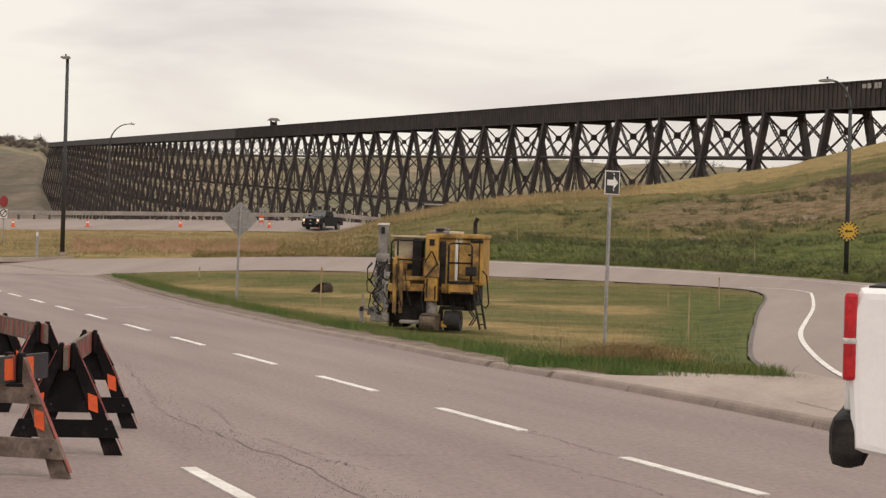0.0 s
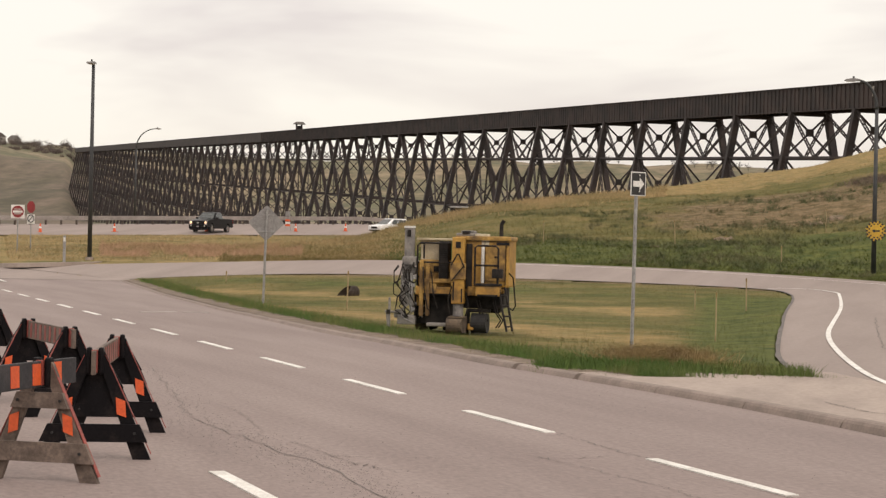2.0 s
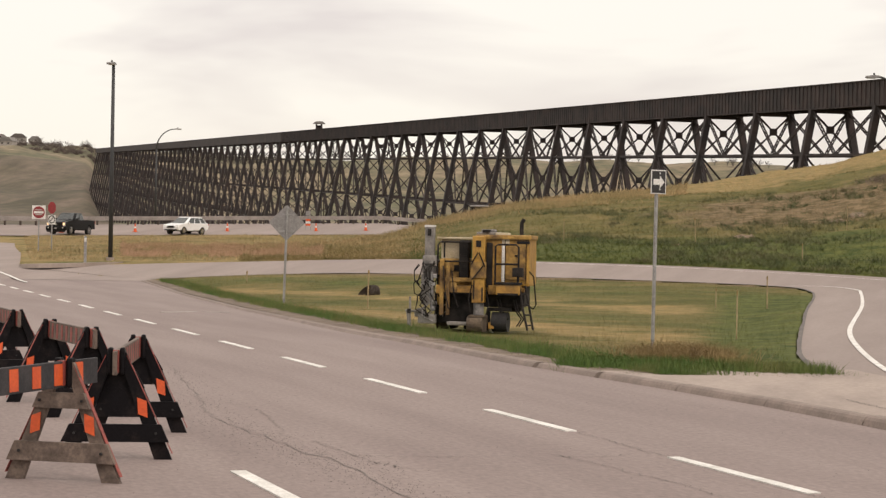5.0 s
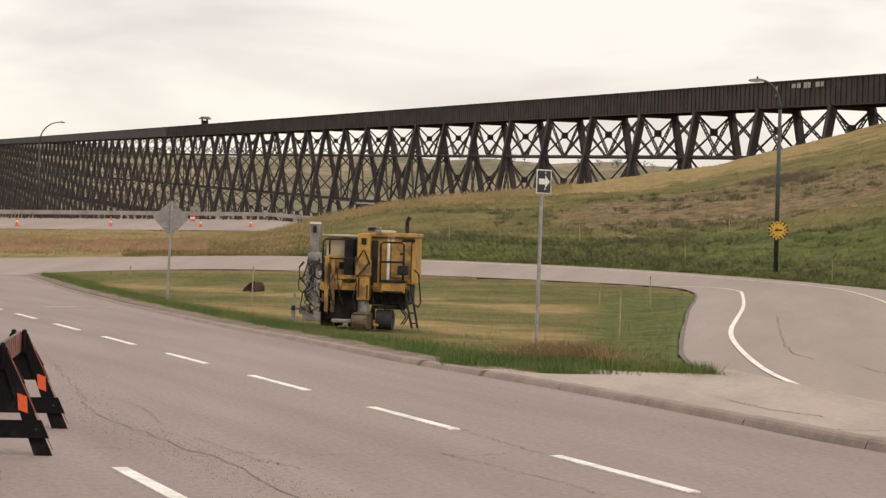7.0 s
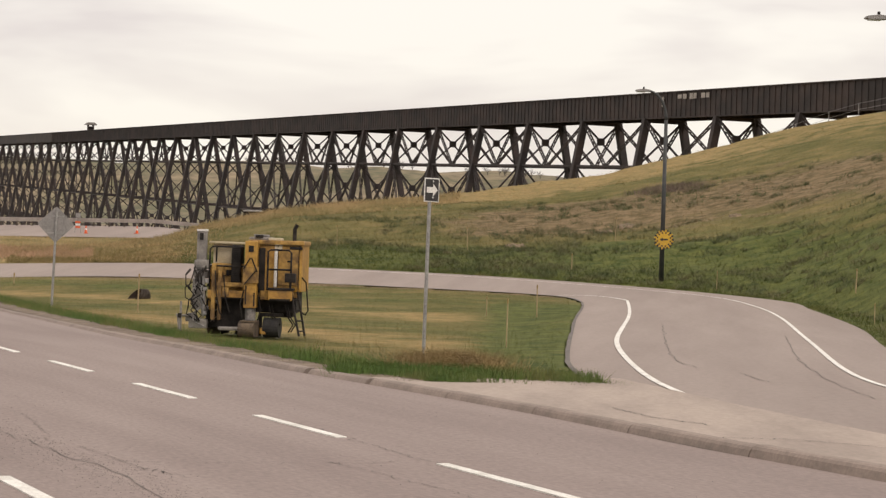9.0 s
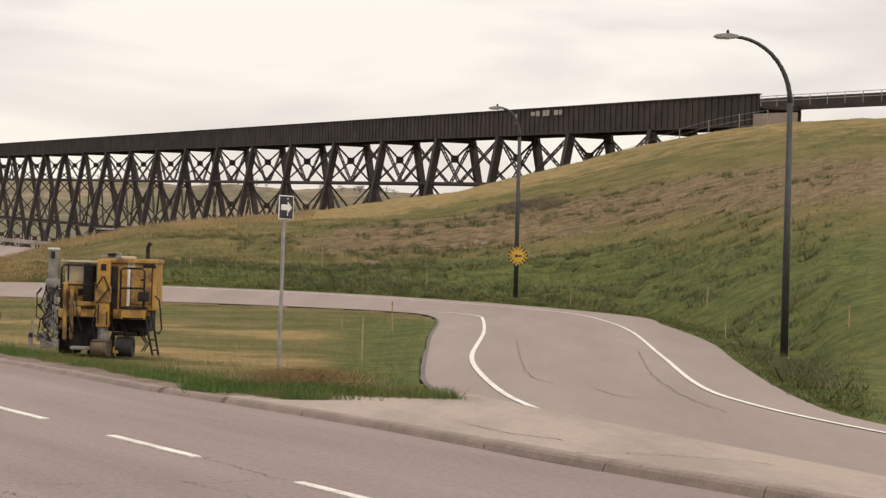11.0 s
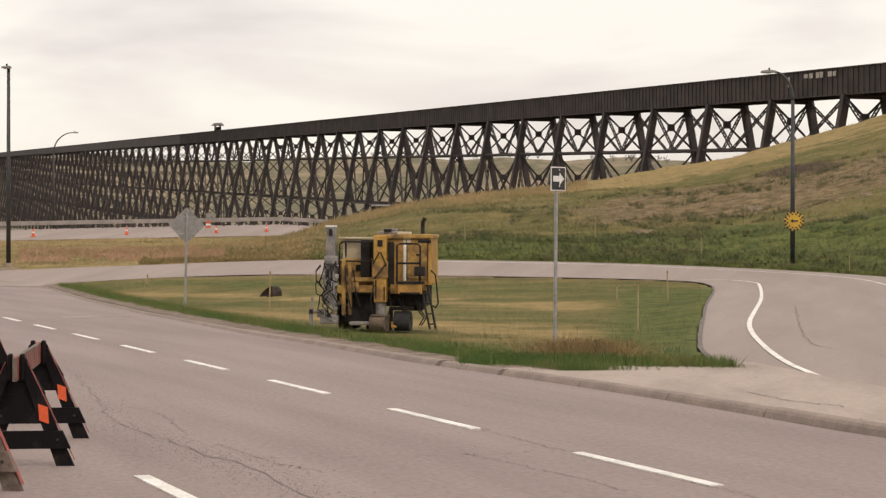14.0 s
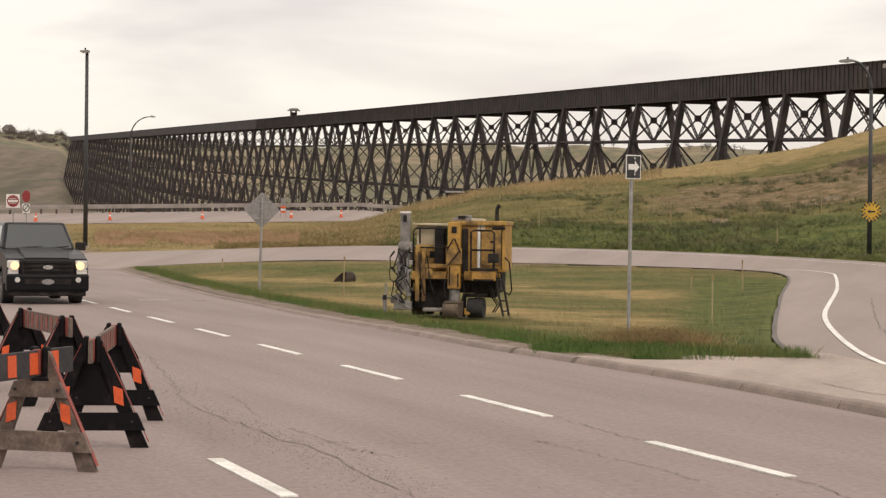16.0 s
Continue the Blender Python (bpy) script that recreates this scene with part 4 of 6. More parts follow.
def cone(m):
    root = thing("traffic_cone", "orange traffic cone with a white reflective collar", "cone", m, "cones along the far road")
    bm = shape()
    box(bm, (0.42, 0.42, 0.04), pose(0, 0, 0.02), 0.01)
    part("base", bm, ORANGE, root)
    for z0, z1, r0, r1, mat, nm in ((0.04, 0.36, 0.16, 0.115, ORANGE, "lower_cone"), (0.36, 0.52, 0.116, 0.09, WHITE, "collar"), (0.52, 0.8, 0.088, 0.045, ORANGE, "upper_cone")):
        bm = shape()
        rod(bm, (0, 0, z0), (0, 0, z1), r0, r1, 14)
        part(nm, bm, mat, root, smooth=False)
    return root


first = cone(pose(-26.4, 204, far_z(-26.4, 204)))
for x, y in ((-18.1, 211.3), (-13.2, 216), (-40.1, 189.5), (-34.3, 196)):
    copy_thing(first, pose(x, y, far_z(x, y), 0, 0, x * 9))


def dark_bin():
    root = thing("utility_box", "small dark flat-roofed box behind the hill crest", "box", pose(-0.98, 187, land(-0.3, 187) - 0.6))
    bm = shape()
    box(bm, (1.5, 1.0, 2.4), pose(0, 0, 1.2), 0.04)
    part("body", bm, MACHINE_BLACK, root)
    bm = shape()
    box(bm, (1.75, 1.2, 0.14), pose(0, 0, 2.47), 0.03)
    part("lid", bm, GALV, root)


dark_bin()


# ---- striped barricades ----
def a_frame(root, y, wood, grey):
    """One upright A: two splayed boards, two cross boards and a cap."""
    h, half = 0.93, 0.48
    for s in (-1, 1):
        bm = shape()
        plate(bm, [(s * half, 0), (s * (half - 0.15), 0), (s * 0.005, h - 0.02), (s * 0.05, h), (s * 0.085, h - 0.03)], 0.045, pose(0, y, 0))
        leg = part("leg", bm, wood, root)
        bm = shape()
        c = 0.44
        x = s * (half - 0.075) * (1 - c / h) + s * 0.012
        plate(bm, [(x - 0.035, c - 0.055), (x + 0.045, c - 0.085), (x + 0.035, c + 0.055), (x - 0.045, c + 0.085)] if s > 0 else [(x - 0.045, c - 0.085), (x + 0.035, c - 0.055), (x + 0.045, c + 0.085), (x - 0.035, c + 0.055)], 0.006, pose(0, y - 0.030, 0))
        part("reflector", bm, ORANGE, leg, "orange reflective patch")
        bm = shape()
        bar(bm, (s * (half + 0.002), y, 0.05), (s * 0.088, y, h - 0.05), 0.005, 0.046, up=(0, 1, 0))
        part("edge_strip", bm, RED_FADED, leg)
    for z0, z1, lab in ((0.15, 0.30, "lower_board"), (0.56, 0.68, "upper_board") if grey else (0.46, 0.60, "upper_board")):
        w0, w1 = half * (1 - z0 / h) + 0.05, half * (1 - z1 / h) + 0.06
        bm = shape()
        plate(bm, [(-w0, z0), (w0, z0), (w1, z1), (-w1, z1)], 0.04, pose(0, y - 0.046 if grey or z0 < 0.4 else y + 0.046, 0))
        part(lab, bm, wood, root)
        for bx in (-0.82, 0.82):
            bm = shape()
            zz = (z0 + z1) / 2
            front = y - 0.067 if grey or z0 < 0.4 else y + 0.02
            rod(bm, (bx * (w0 + w1) / 2, front, zz), (bx * (w0 + w1) / 2, front - 0.012, zz), 0.012, seg=6)
            part("bolt_head", bm, RUBBER, root)
    if not grey:
        bm = shape()
        plate(bm, [(-0.24, 0.60), (0.24, 0.60), (0.065, h - 0.02), (-0.065, h - 0.02)], 0.035, pose(0, y + 0.045, 0))
        part("gable", bm, wood, root)
    for s in (-1, 1):
        bm = shape()
        box(bm, (0.045, 0.10, 0.23), pose(s * 0.050, y, h - 0.10), 0.02)
        part("rail_holder", bm, WOOD_BLACK, root)


def barricade(near, far, wood, grey, stripes, label, over=0.45):
    a, b = Vector(near), Vector(far)
    n = (b - a).length
    yaw = math.degrees(math.atan2(-(b - a).x, (b - a).y))
    root = thing("barricade", label, "barricade", pose(a.x, a.y, 0, 0, 0, yaw), "barricades at the roadside")
    a_frame(root, 0, wood, grey)
    a_frame(root, n, wood, grey)
    bm = shape()
    box(bm, (0.035, n + 2 * over, 0.2), pose(0, n / 2, 0.82), 0.006)
    rail = part("rail", bm, GREY_RAIL if grey else stripes, root)
    gap = 0.36 if grey else 0.24
    count = int((n + 2 * over) / gap)
    for i in range(count):
        y = -over + gap / 2 + i * gap
        bm = shape()
        w = 0.19 * gap
        plate(bm, [(-w + 0.005, 0.738), (w + 0.005, 0.738), (w - 0.005, 0.902), (-w - 0.005, 0.902)], 0.042, pose(0, y, 0, 0, 0, 90))
        part("stripe", bm, ORANGE if grey else RED_FADED, rail)
    for y in (0, n):
        bm = shape()
        box(bm, (0.05, 0.045, 0.19), pose(0.0, y - 0.055, 0.83))
        part("end_patch", bm, RED_FADED, root)
    return root


barricade((-3.80, 13.3, 0), (-3.24, 15.53, 0), WOOD_GREY, True, ORANGE, "weathered grey wooden barricade with an orange-striped dark rail", 0.55)
barricade((-3.14, 17.15, 0), (-3.38, 19.6, 0), WOOD_BLACK, False, WOOD_GREY, "black wooden A-frame barricade with a red and white rail", 0.2)
barricade((-4.15, 21.2, 0), (-5.0, 23.1, 0), WOOD_BLACK, False, WOOD_GREY, "black barricade standing askew behind the others", 0.2)
barricade((-6.05, 26.0, 0), (-6.9, 28.1, 0), WOOD_BLACK, False, WOOD_GREY, "black wooden barricade with orange reflectors and a faded rail", 0.2)


# ---- the kerb paving machine ----
def paver():
    root = thing("paving_machine", "dusty yellow slipform kerb paving machine parked on the island grass", "machine", pose(-0.37, 44.6, 0.02, 0, 0, -6))

    def piece(name, mat, boxes, label="", bevel=0.02, parent=None):
        bm = shape()
        for x0, x1, y0, y1, z0, z1 in boxes:
            box(bm, (x1 - x0, y1 - y0, z1 - z0), pose((x0 + x1) / 2, (y0 + y1) / 2, (z0 + z1) / 2), bevel)
        return part(name, bm, mat, parent or root, label)

    def pipes(name, mat, runs, r, label=""):
        bm = shape()
        for pts in runs:
            tube(bm, pts, r, 7)
        return part(name, bm, mat, root, label)

    # hood at one end, deck and control stand at the other
    hood = piece("engine_hood", YELLOW, [(0.14, 1.30, -0.55, 1.25, 0.98, 2.06)], "scuffed yellow engine hood", 0.05)
    piece("hood_cap", YELLOW_DULL, [(0.12, 1.33, -0.58, 1.28, 1.99, 2.09)], "", 0.03)
    piece("hood_panel", YELLOW_DULL, [(0.78, 1.22, -0.585, -0.545, 1.12, 1.90)], "", 0.015)
    piece("hood_latch", MACHINE_BLACK, [(0.98, 1.06, -0.60, -0.58, 1.44, 1.48), (0.98, 1.06, -0.60, -0.58, 1.62, 1.66)], "", 0)
    # black strip painted as the shade below the hood cap
    piece("hood_shadow_gap", MACHINE_BLACK, [(1.02, 1.30, -0.592, -0.55, 1.90, 1.96)], "", 0)
    piece("hood_side", YELLOW, [(0.05, 0.16, -0.5, 1.1, 0.9, 2.05)], "", 0.02)
    piece("tank", YELLOW_DULL, [(-0.68, 0.14, -0.35, 1.2, 0.80, 1.56)], "", 0.04)
    piece("control_panel", CREAM, [(-0.70, -0.26, 0.05, 0.12, 1.55, 1.98)], "cream control panel", 0.015)
    piece("panel_top", CREAM, [(-0.78, 0.09, -0.12, 0.25, 1.985, 2.03)], "", 0.01)
    piece("radiator", MACHINE_BLACK, [(-0.24, -0.03, -0.5, 0.1, 1.12, 1.97)], "black radiator grille", 0.03)
    piece("radiator_slat", RUBBER, [(-0.22, -0.05, -0.515, -0.505, 1.18 + 0.045 * i, 1.19 + 0.045 * i) for i in range(17)], "", 0)
    piece("cross_beam", YELLOW_DULL, [(-0.62, 0.10, -0.62, -0.48, 1.06, 1.15)], "", 0.015)
    piece("deck_plate", YELLOW, [(-0.72, 0.15, -0.6, -0.3, 0.80, 0.98)], "", 0.02)
    # lift column
    col = piece("lift_column", YELLOW, [(0.09, 0.36, -0.86, -0.56, 0.62, 2.06)], "yellow hydraulic lift column", 0.02)
    piece("column_slot", MACHINE_BLACK, [(0.17, 0.28, -0.872, -0.85, 1.82, 1.96)], "", 0, col)
    piece("column_plate", YELLOW_DULL, [(0.06, 0.40, -0.90, -0.86, 1.15, 1.50)], "", 0.01, col)
    bm = shape()
    bar(bm, (0.08, -0.92, 1.45), (0.22, -0.92, 1.70), 0.012, 0.03)
    bar(bm, (0.37, -0.92, 1.40), (0.24, -0.92, 1.70), 0.012, 0.03)
    bar(bm, (0.10, -0.92, 1.12), (0.34, -0.92, 1.42), 0.012, 0.025)
    part("column_brace", bm, MACHINE_BLACK, col)
    bm = shape()
    rod(bm, (0.23, -0.71, 0.28), (0.23, -0.71, 0.64), 0.115, seg=14)
    part("lift_piston", bm, MACHINE_GREY, root, "grey steel piston")

    def crawler(x, y, w, n, h):
        bm = shape()
        pts = []
        for j in range(20):
            a = 2 * math.pi * j / 20
            pts.append((math.copysign(n / 2 - h / 2, math.cos(a)) + h / 2 * math.cos(a), h / 2 + h / 2 * math.sin(a)))
        plate(bm, pts, w, pose(x, y, 0, 0, 0, 82))
        t = part("crawler_track", bm, TRACK_MUD, root, "mud-caked crawler track")
        for j in range(9):
            bm = shape()
            box(bm, (w + 0.03, 0.05, 0.03), pose(x, y, h) @ pose(0, (j - 4) * n / 10, 0, 0, 0, -8))
            part("track_pad", bm, TRACK_MUD, t)
        bm = shape()
        box(bm, (w * 0.5, n * 0.6, h * 0.6), pose(x, y, h * 0.75), 0.02)
        part("track_frame", bm, MACHINE_BLACK, t)

    crawler(0.23, -0.72, 0.34, 0.8, 0.34)
    crawler(-0.60, 0.55, 0.30, 0.9, 0.36)
    piece("track_guard", YELLOW, [(0.44, 0.57, -0.72, -0.5, 0.06, 0.2)], "", 0.02)
    # underbody
    piece("chassis", MACHINE_BLACK, [(-0.78, 0.12, -0.35, 1.1, 0.16, 0.82), (0.30, 1.18, -0.35, 1.1, 0.52, 0.98), (-0.2, 0.1, 0.2, 0.9, 0.0, 0.4)], "", 0.03)
    piece("chassis_rail", YELLOW_DULL, [(0.34, 1.20, -0.56, -0.48, 0.86, 0.96)], "", 0.01)
    piece("under_tank", MACHINE_BLACK, [(0.60, 1.10, -0.2, 0.4, 0.42, 0.6)], "", 0.05)
    # rear wheel
    bm = shape()
    rod(bm, (0.52, -0.52, 0.21), (0.86, -0.56, 0.21), 0.215, seg=22)
    wheel = part("wheel", bm, RUBBER, root, "black rubber wheel")
    bm = shape()
    rod(bm, (0.505, -0.519, 0.21), (0.60, -0.53, 0.21), 0.11, seg=14)
    part("hub", bm, MACHINE_GREY, wheel)
    piece("wheel_fork", MACHINE_BLACK, [(0.42, 0.92, -0.62, -0.46, 0.44, 0.52), (0.40, 0.47, -0.6, -0.5, 0.2, 0.5)], "", 0.015)
    # black strip put in for the shaded gap between column and hood
    piece("column_gap_shade", MACHINE_BLACK, [(0.37, 0.50, -0.62, -0.5, 0.95, 1.92)], "", 0.01)
    piece("panel_seam", MACHINE_BLACK, [(0.765, 0.775, -0.592, -0.55, 1.05, 1.98), (1.225, 1.235, -0.592, -0.55, 1.05, 1.98), (0.2, 1.28, -0.592, -0.55, 1.975, 1.985)], "", 0)
    piece("tank_seam", MACHINE_BLACK, [(-0.5, 0.1, -0.362, -0.345, 1.28, 1.295), (-0.36, -0.22, -0.37, -0.345, 1.30, 1.42)], "", 0)
    # operator step
    step = piece("operator_step", YELLOW, [(0.62, 1.14, -0.98, -0.56, 0.80, 1.02)], "yellow operator step", 0.03)
    piece("step_mat", MACHINE_BLACK, [(0.60, 1.16, -1.0, -0.56, 1.02, 1.07)], "", 0.01, step)
    piece("seat_box", MACHINE_BLACK, [(0.97, 1.20, -1.0, -0.8, 1.19, 1.39)], "black control box", 0.02)
    pipes("seat_post", MACHINE_BLACK, [[(1.08, -0.9, 1.05), (1.08, -0.9, 1.22)]], 0.02)
    pipes("white_cylinder", WHITE, [[(0.74, -0.68, 1.08), (0.74, -0.68, 1.86)]], 0.035, "pale hydraulic cylinder")
    pipes("handrail", MACHINE_BLACK, [[(0.60, -0.95, 1.02), (0.60, -0.95, 1.84), (0.66, -0.95, 1.88), (1.04, -0.95, 1.88), (1.10, -0.95, 1.82), (1.10, -0.95, 1.05)], [(0.60, -0.95, 1.46), (1.10, -0.95, 1.46)]], 0.022, "black tube handrail")
    pipes("handrail", MACHINE_BLACK, [[(-0.70, -0.5, 1.0), (-0.70, -0.5, 1.86), (-0.64, -0.5, 1.92), (0.02, -0.5, 1.92)], [(-0.70, -0.5, 1.5), (0.05, -0.5, 1.5)], [(-0.56, -0.5, 1.9), (-0.56, -0.5, 1.58)]], 0.02)
    pipes("ladder_rail", MACHINE_BLACK, [[(1.12, -0.86, 1.0), (1.20, -0.95, 0.55), (1.32, -1.05, 0.06)], [(1.22, -0.62, 1.0), (1.32, -0.7, 0.55), (1.42, -0.8, 0.06)]], 0.025)
    for i in range(4):
        z = 0.16 + 0.22 * i
        u = (1.0 - z) / 0.94
        pipes("ladder_rung", MACHINE_BLACK, [[(1.12 + 0.20 * u, -0.86 - 0.19 * u, z), (1.22 + 0.20 * u, -0.62 - 0.18 * u, z)]], 0.018)
    pipes("guard_tube", MACHINE_BLACK, [[(1.30, -0.5, 1.30), (1.40, -0.6, 1.2), (1.46, -0.6, 0.6), (1.40, -0.6, 0.5), (1.33, -0.6, 0.55)]], 0.016)
    # stack and clutter on top
    pipes("exhaust_stack", MACHINE_BLACK, [[(0.98, 1.0, 2.05), (0.98, 1.0, 2.36), (1.03, 1.0, 2.46)]], 0.045, "black exhaust stack")
    piece("roof_tarp", MACHINE_GREY, [(0.12, 0.62, -0.4, 0.3, 2.08, 2.15), (0.2, 0.5, -0.2, 0.3, 2.14, 2.21)], "crumpled grey tarpaulin", 0.03)
    piece("roof_board", CREAM, [(0.55, 0.82, -0.5, 0.1, 2.09, 2.14)], "", 0.01)
    piece("roof_case", MACHINE_BLACK, [(0.26, 0.42, -0.45, -0.2, 2.14, 2.2)], "", 0.01)
    piece("paint_scuff", CREAM, [(0.70, 0.86, -0.565, -0.553, 1.88, 2.04)], "", 0)
    # trimmer mast and mould at the other end
    mast = piece("trimmer_mast", MACHINE_GREY, [(-1.00, -0.80, -0.45, -0.2, 1.25, 2.24)], "concrete-spattered grey mast", 0.015)
    piece("mast_cap", WHITE, [(-1.01, -0.79, -0.46, -0.19, 2.24, 2.28)], "", 0.005, mast)
    piece("mast_slot", MACHINE_BLACK, [(-0.94, -0.86, -0.462, -0.445, 2.05, 2.2)], "", 0, mast)
    piece("mast_bracket", MACHINE_GREY, [(-1.04, -0.72, -0.5, -0.15, 1.42, 1.62), (-1.06, -0.74, -0.42, -0.1, 1.22, 1.40)], "", 0.04)
    piece("mast_shoe", MACHINE_GREY, [(-1.08, -0.88, -0.4, 0.1, 0.55, 1.22)], "", 0.04)
    bm = shape()
    rod(bm, (-0.80, -0.5, 0.42), (-0.86, -0.5, 1.26), 0.05, 0.065, 10)
    part("feed_pipe", bm, GALV, root, "pale feed pipe")
    piece("mould", MACHINE_GREY, [(-1.12, -0.72, -0.55, -0.1, 0.14, 0.34), (-0.46, 0.0, -0.75, -0.55, 0.12, 0.20), (-1.2, -0.95, -0.5, -0.3, 0.28, 0.42)], "crusted grey kerb mould", 0.03)
    pipes("sensor_arm", MACHINE_GREY, [[(-1.38, -0.6, 0.42), (-1.05, -0.5, 0.40)], [(-1.28, -0.6, 0.08), (-1.28, -0.6, 0.72)], [(-1.34, -0.62, 0.42), (-1.30, -0.62, 0.1)]], 0.025)
    piece("sensor", MACHINE_BLACK, [(-1.34, -1.26, -0.65, -0.58, 0.36, 0.46)], "", 0.01)
    posts = [(-0.64, -0.55, 1.55), (-0.50, -0.42, 1.48)]
    for x0, x1, z in posts:
        piece("side_post", YELLOW_DULL, [(x0, x1, -0.62, -0.5, 0.34, z)], "", 0.015)
    piece("side_post", YELLOW, [(-0.72, -0.64, -0.4, -0.3, 0.55, 1.5)], "", 0.015)
    rnd = random.Random(4)
    for i in range(12):
        x = rnd.uniform(-1.1, -0.4)
        y = rnd.uniform(-0.65, -0.35)
        z = rnd.uniform(0.9, 1.5)
        pts = [(x, y, z)]
        for j in range(1, 6):
            pts.append((x + rnd.uniform(-0.14, 0.14), y + rnd.uniform(-0.1, 0.05), z - j * (z - 0.3) / 5))
        pipes("hose", MACHINE_BLACK if i % 3 else MACHINE_GREY, [pts], 0.014)
    # hose loops and small fittings at the mast and along the frame
    for i in range(10):
        x, z = rnd.uniform(-1.12, -0.76), rnd.uniform(0.5, 1.5)
        w = rnd.uniform(0.08, 0.2)
        pipes("hose", GALV if i % 4 == 0 else MACHINE_BLACK, [[(x, -0.5, z), (x - w, -0.58, z - 0.12), (x - w * 0.9, -0.6, z - 0.34), (x + 0.02, -0.55, z - 0.42)]], 0.012)
    for i in range(7):
        x, z = rnd.uniform(-1.15, -0.75), rnd.uniform(0.35, 1.35)
        piece("fitting", GALV if i % 2 else MACHINE_GREY, [(x, x + rnd.uniform(0.05, 0.12), -0.56, -0.44, z, z + rnd.uniform(0.05, 0.12))], "", 0.012)
    pipes("frame_hose", MACHINE_BLACK, [[(-0.56, -0.64, 1.4), (-0.52, -0.68, 0.9), (-0.44, -0.68, 0.5), (-0.36, -0.66, 0.42)], [(-0.38, -0.6, 1.3), (-0.32, -0.66, 0.8), (-0.22, -0.66, 0.5)], [(0.10, -0.9, 1.0), (0.02, -0.86, 0.7), (0.06, -0.8, 0.42)], [(0.40, -0.88, 0.9), (0.46, -0.84, 0.6), (0.40, -0.8, 0.36)]], 0.014)
    piece("grease_streak", MACHINE_BLACK, [(0.12, 0.15, -0.872, -0.86, 0.7, 1.1), (0.30, 0.33, -0.872, -0.86, 0.66, 0.95), (-0.6, 0.1, -0.612, -0.6, 0.80, 0.83), (0.66, 1.1, -0.99, -0.98, 0.80, 0.84)], "", 0)
    piece("dented_plate", YELLOW_DULL, [(-0.40, -0.26, -0.645, -0.6, 0.84, 1.04)], "", 0.012)
    piece("dented_plate", YELLOW_DULL, [(0.42, 0.60, -0.64, -0.56, 0.80, 1.0)], "", 0.012)
    for x in (0.60, 0.66, 0.95, 1.0):
        pipes("hose", MACHINE_BLACK, [[(x, -0.5, 0.7), (x + 0.08, -0.62, 0.45), (x + 0.2, -0.62, 0.28), (x + 0.1, -0.6, 0.12)]], 0.016)


paver()


# ---- small things on the grass ----
def stake(m, h, label="weathered wooden survey stake in the grass"):
    bm = shape()
    plate(bm, [(-0.022, -0.25), (0.022, -0.25), (0.024, h), (-0.02, h + 0.01)], 0.02)
    root = thing("survey_stake", label, "stake", m, "survey stakes")
    part("lath", bm, LATH, root)
    bm = shape()
    box(bm, (0.05, 0.024, 0.09), pose(0, 0, h - 0.06))
    part("flagging", bm, STRAW, root, "faded flagging tape")


for x, y, h in ((-3.75, 63, 0.95), (5.45, 44.8, 0.95), (9.0, 66.0, 0.9), (7.4, 66.5, 0.45), (-10.5, 88.0, 0.4), (4.4, 121, 1.35), (12.1, 120, 1.3), (21.3, 122, 1.4), (16.0, 104.5, 1.0), (21.2, 93.6, 1.0), (20.0, 65, 0.75), (22.4, 60, 0.7), (24.1, 81.0, 1.1), (12.4, 150, 1.4)):
    a = math.degrees(math.atan2(x, y))
    stake(pose(x, y, land(a, y) - 0.08, 0, (x * 7) % 5 - 2, x * 13), h)


def culvert():
    root = thing("culvert_pipe", "dark corrugated culvert end sticking out of the ditch bank", "pipe", pose(-4.75, 74.0, -0.16, 0, 0, -50))
    bm = shape()
    n = 22
    rings = []
    for j in range(9):
        r = 0.25 + (0.012 if j % 2 else 0)
        ring = []
        for i in range(n):
            a = 2 * math.pi * i / n
            y = j * 0.10 + (0.25 * (1 + math.sin(a)) if j == 0 else 0.25 * (1 + math.sin(a)) * (1 - j / 8))
            ring.append(bm.verts.new((r * math.cos(a), y, 0.28 + r * math.sin(a))))
        rings.append(ring)
    for p, q in zip(rings, rings[1:]):
        for i in range(n):
            bm.faces.new((p[i], p[(i + 1) % n], q[(i + 1) % n], q[i]))
    bmesh.ops.solidify(bm, geom=bm.faces[:], thickness=0.02)
    part("pipe", bm, RAIL_POST, root)
    bm = shape()
    rod(bm, (0, 0.62, 0.28), (0, 0.7, 0.28), 0.235, seg=18)
    part("silt_plug", bm, EARTH, root)


culvert()


def slope_scar(a, y, w, label):
    """A lumpy bare patch where the turf has slipped."""
    x = y * math.tan(math.radians(a))
    root = thing("soil_scar", label, "soil", pose(x, y, 0), "bare scars on the slope")
    rnd = random.Random(int(a * 10))
    verts, faces, n = [], [], 18
    for ring in range(5):
        for j in range(n):
            t = 2 * math.pi * j / n
            k = ring / 4 * w * (0.8 + 0.35 * noise.noise((math.cos(t) * 1.3, math.sin(t) * 1.3, a)))
            px, py = k * math.cos(t), k * 1.6 * math.sin(t)
            loc = SLOPE.ray_cast(Vector((x + px, y + py, 60)), Vector((0, 0, -1)))[0]
            verts.append((px, py, loc.z + (0.10 + rnd.uniform(-0.05, 0.06) if ring < 4 else -0.06)))
    for ring in range(4):
        for j in range(n):
            faces.append((ring * n + j, ring * n + (j + 1) % n, ring * n + n + (j + 1) % n, ring * n + n + j))
    me = bpy.data.meshes.new("clods")
    me.from_pydata(verts, [], faces)
    me.materials.append(SCAR)
    new("clods", me).parent = root


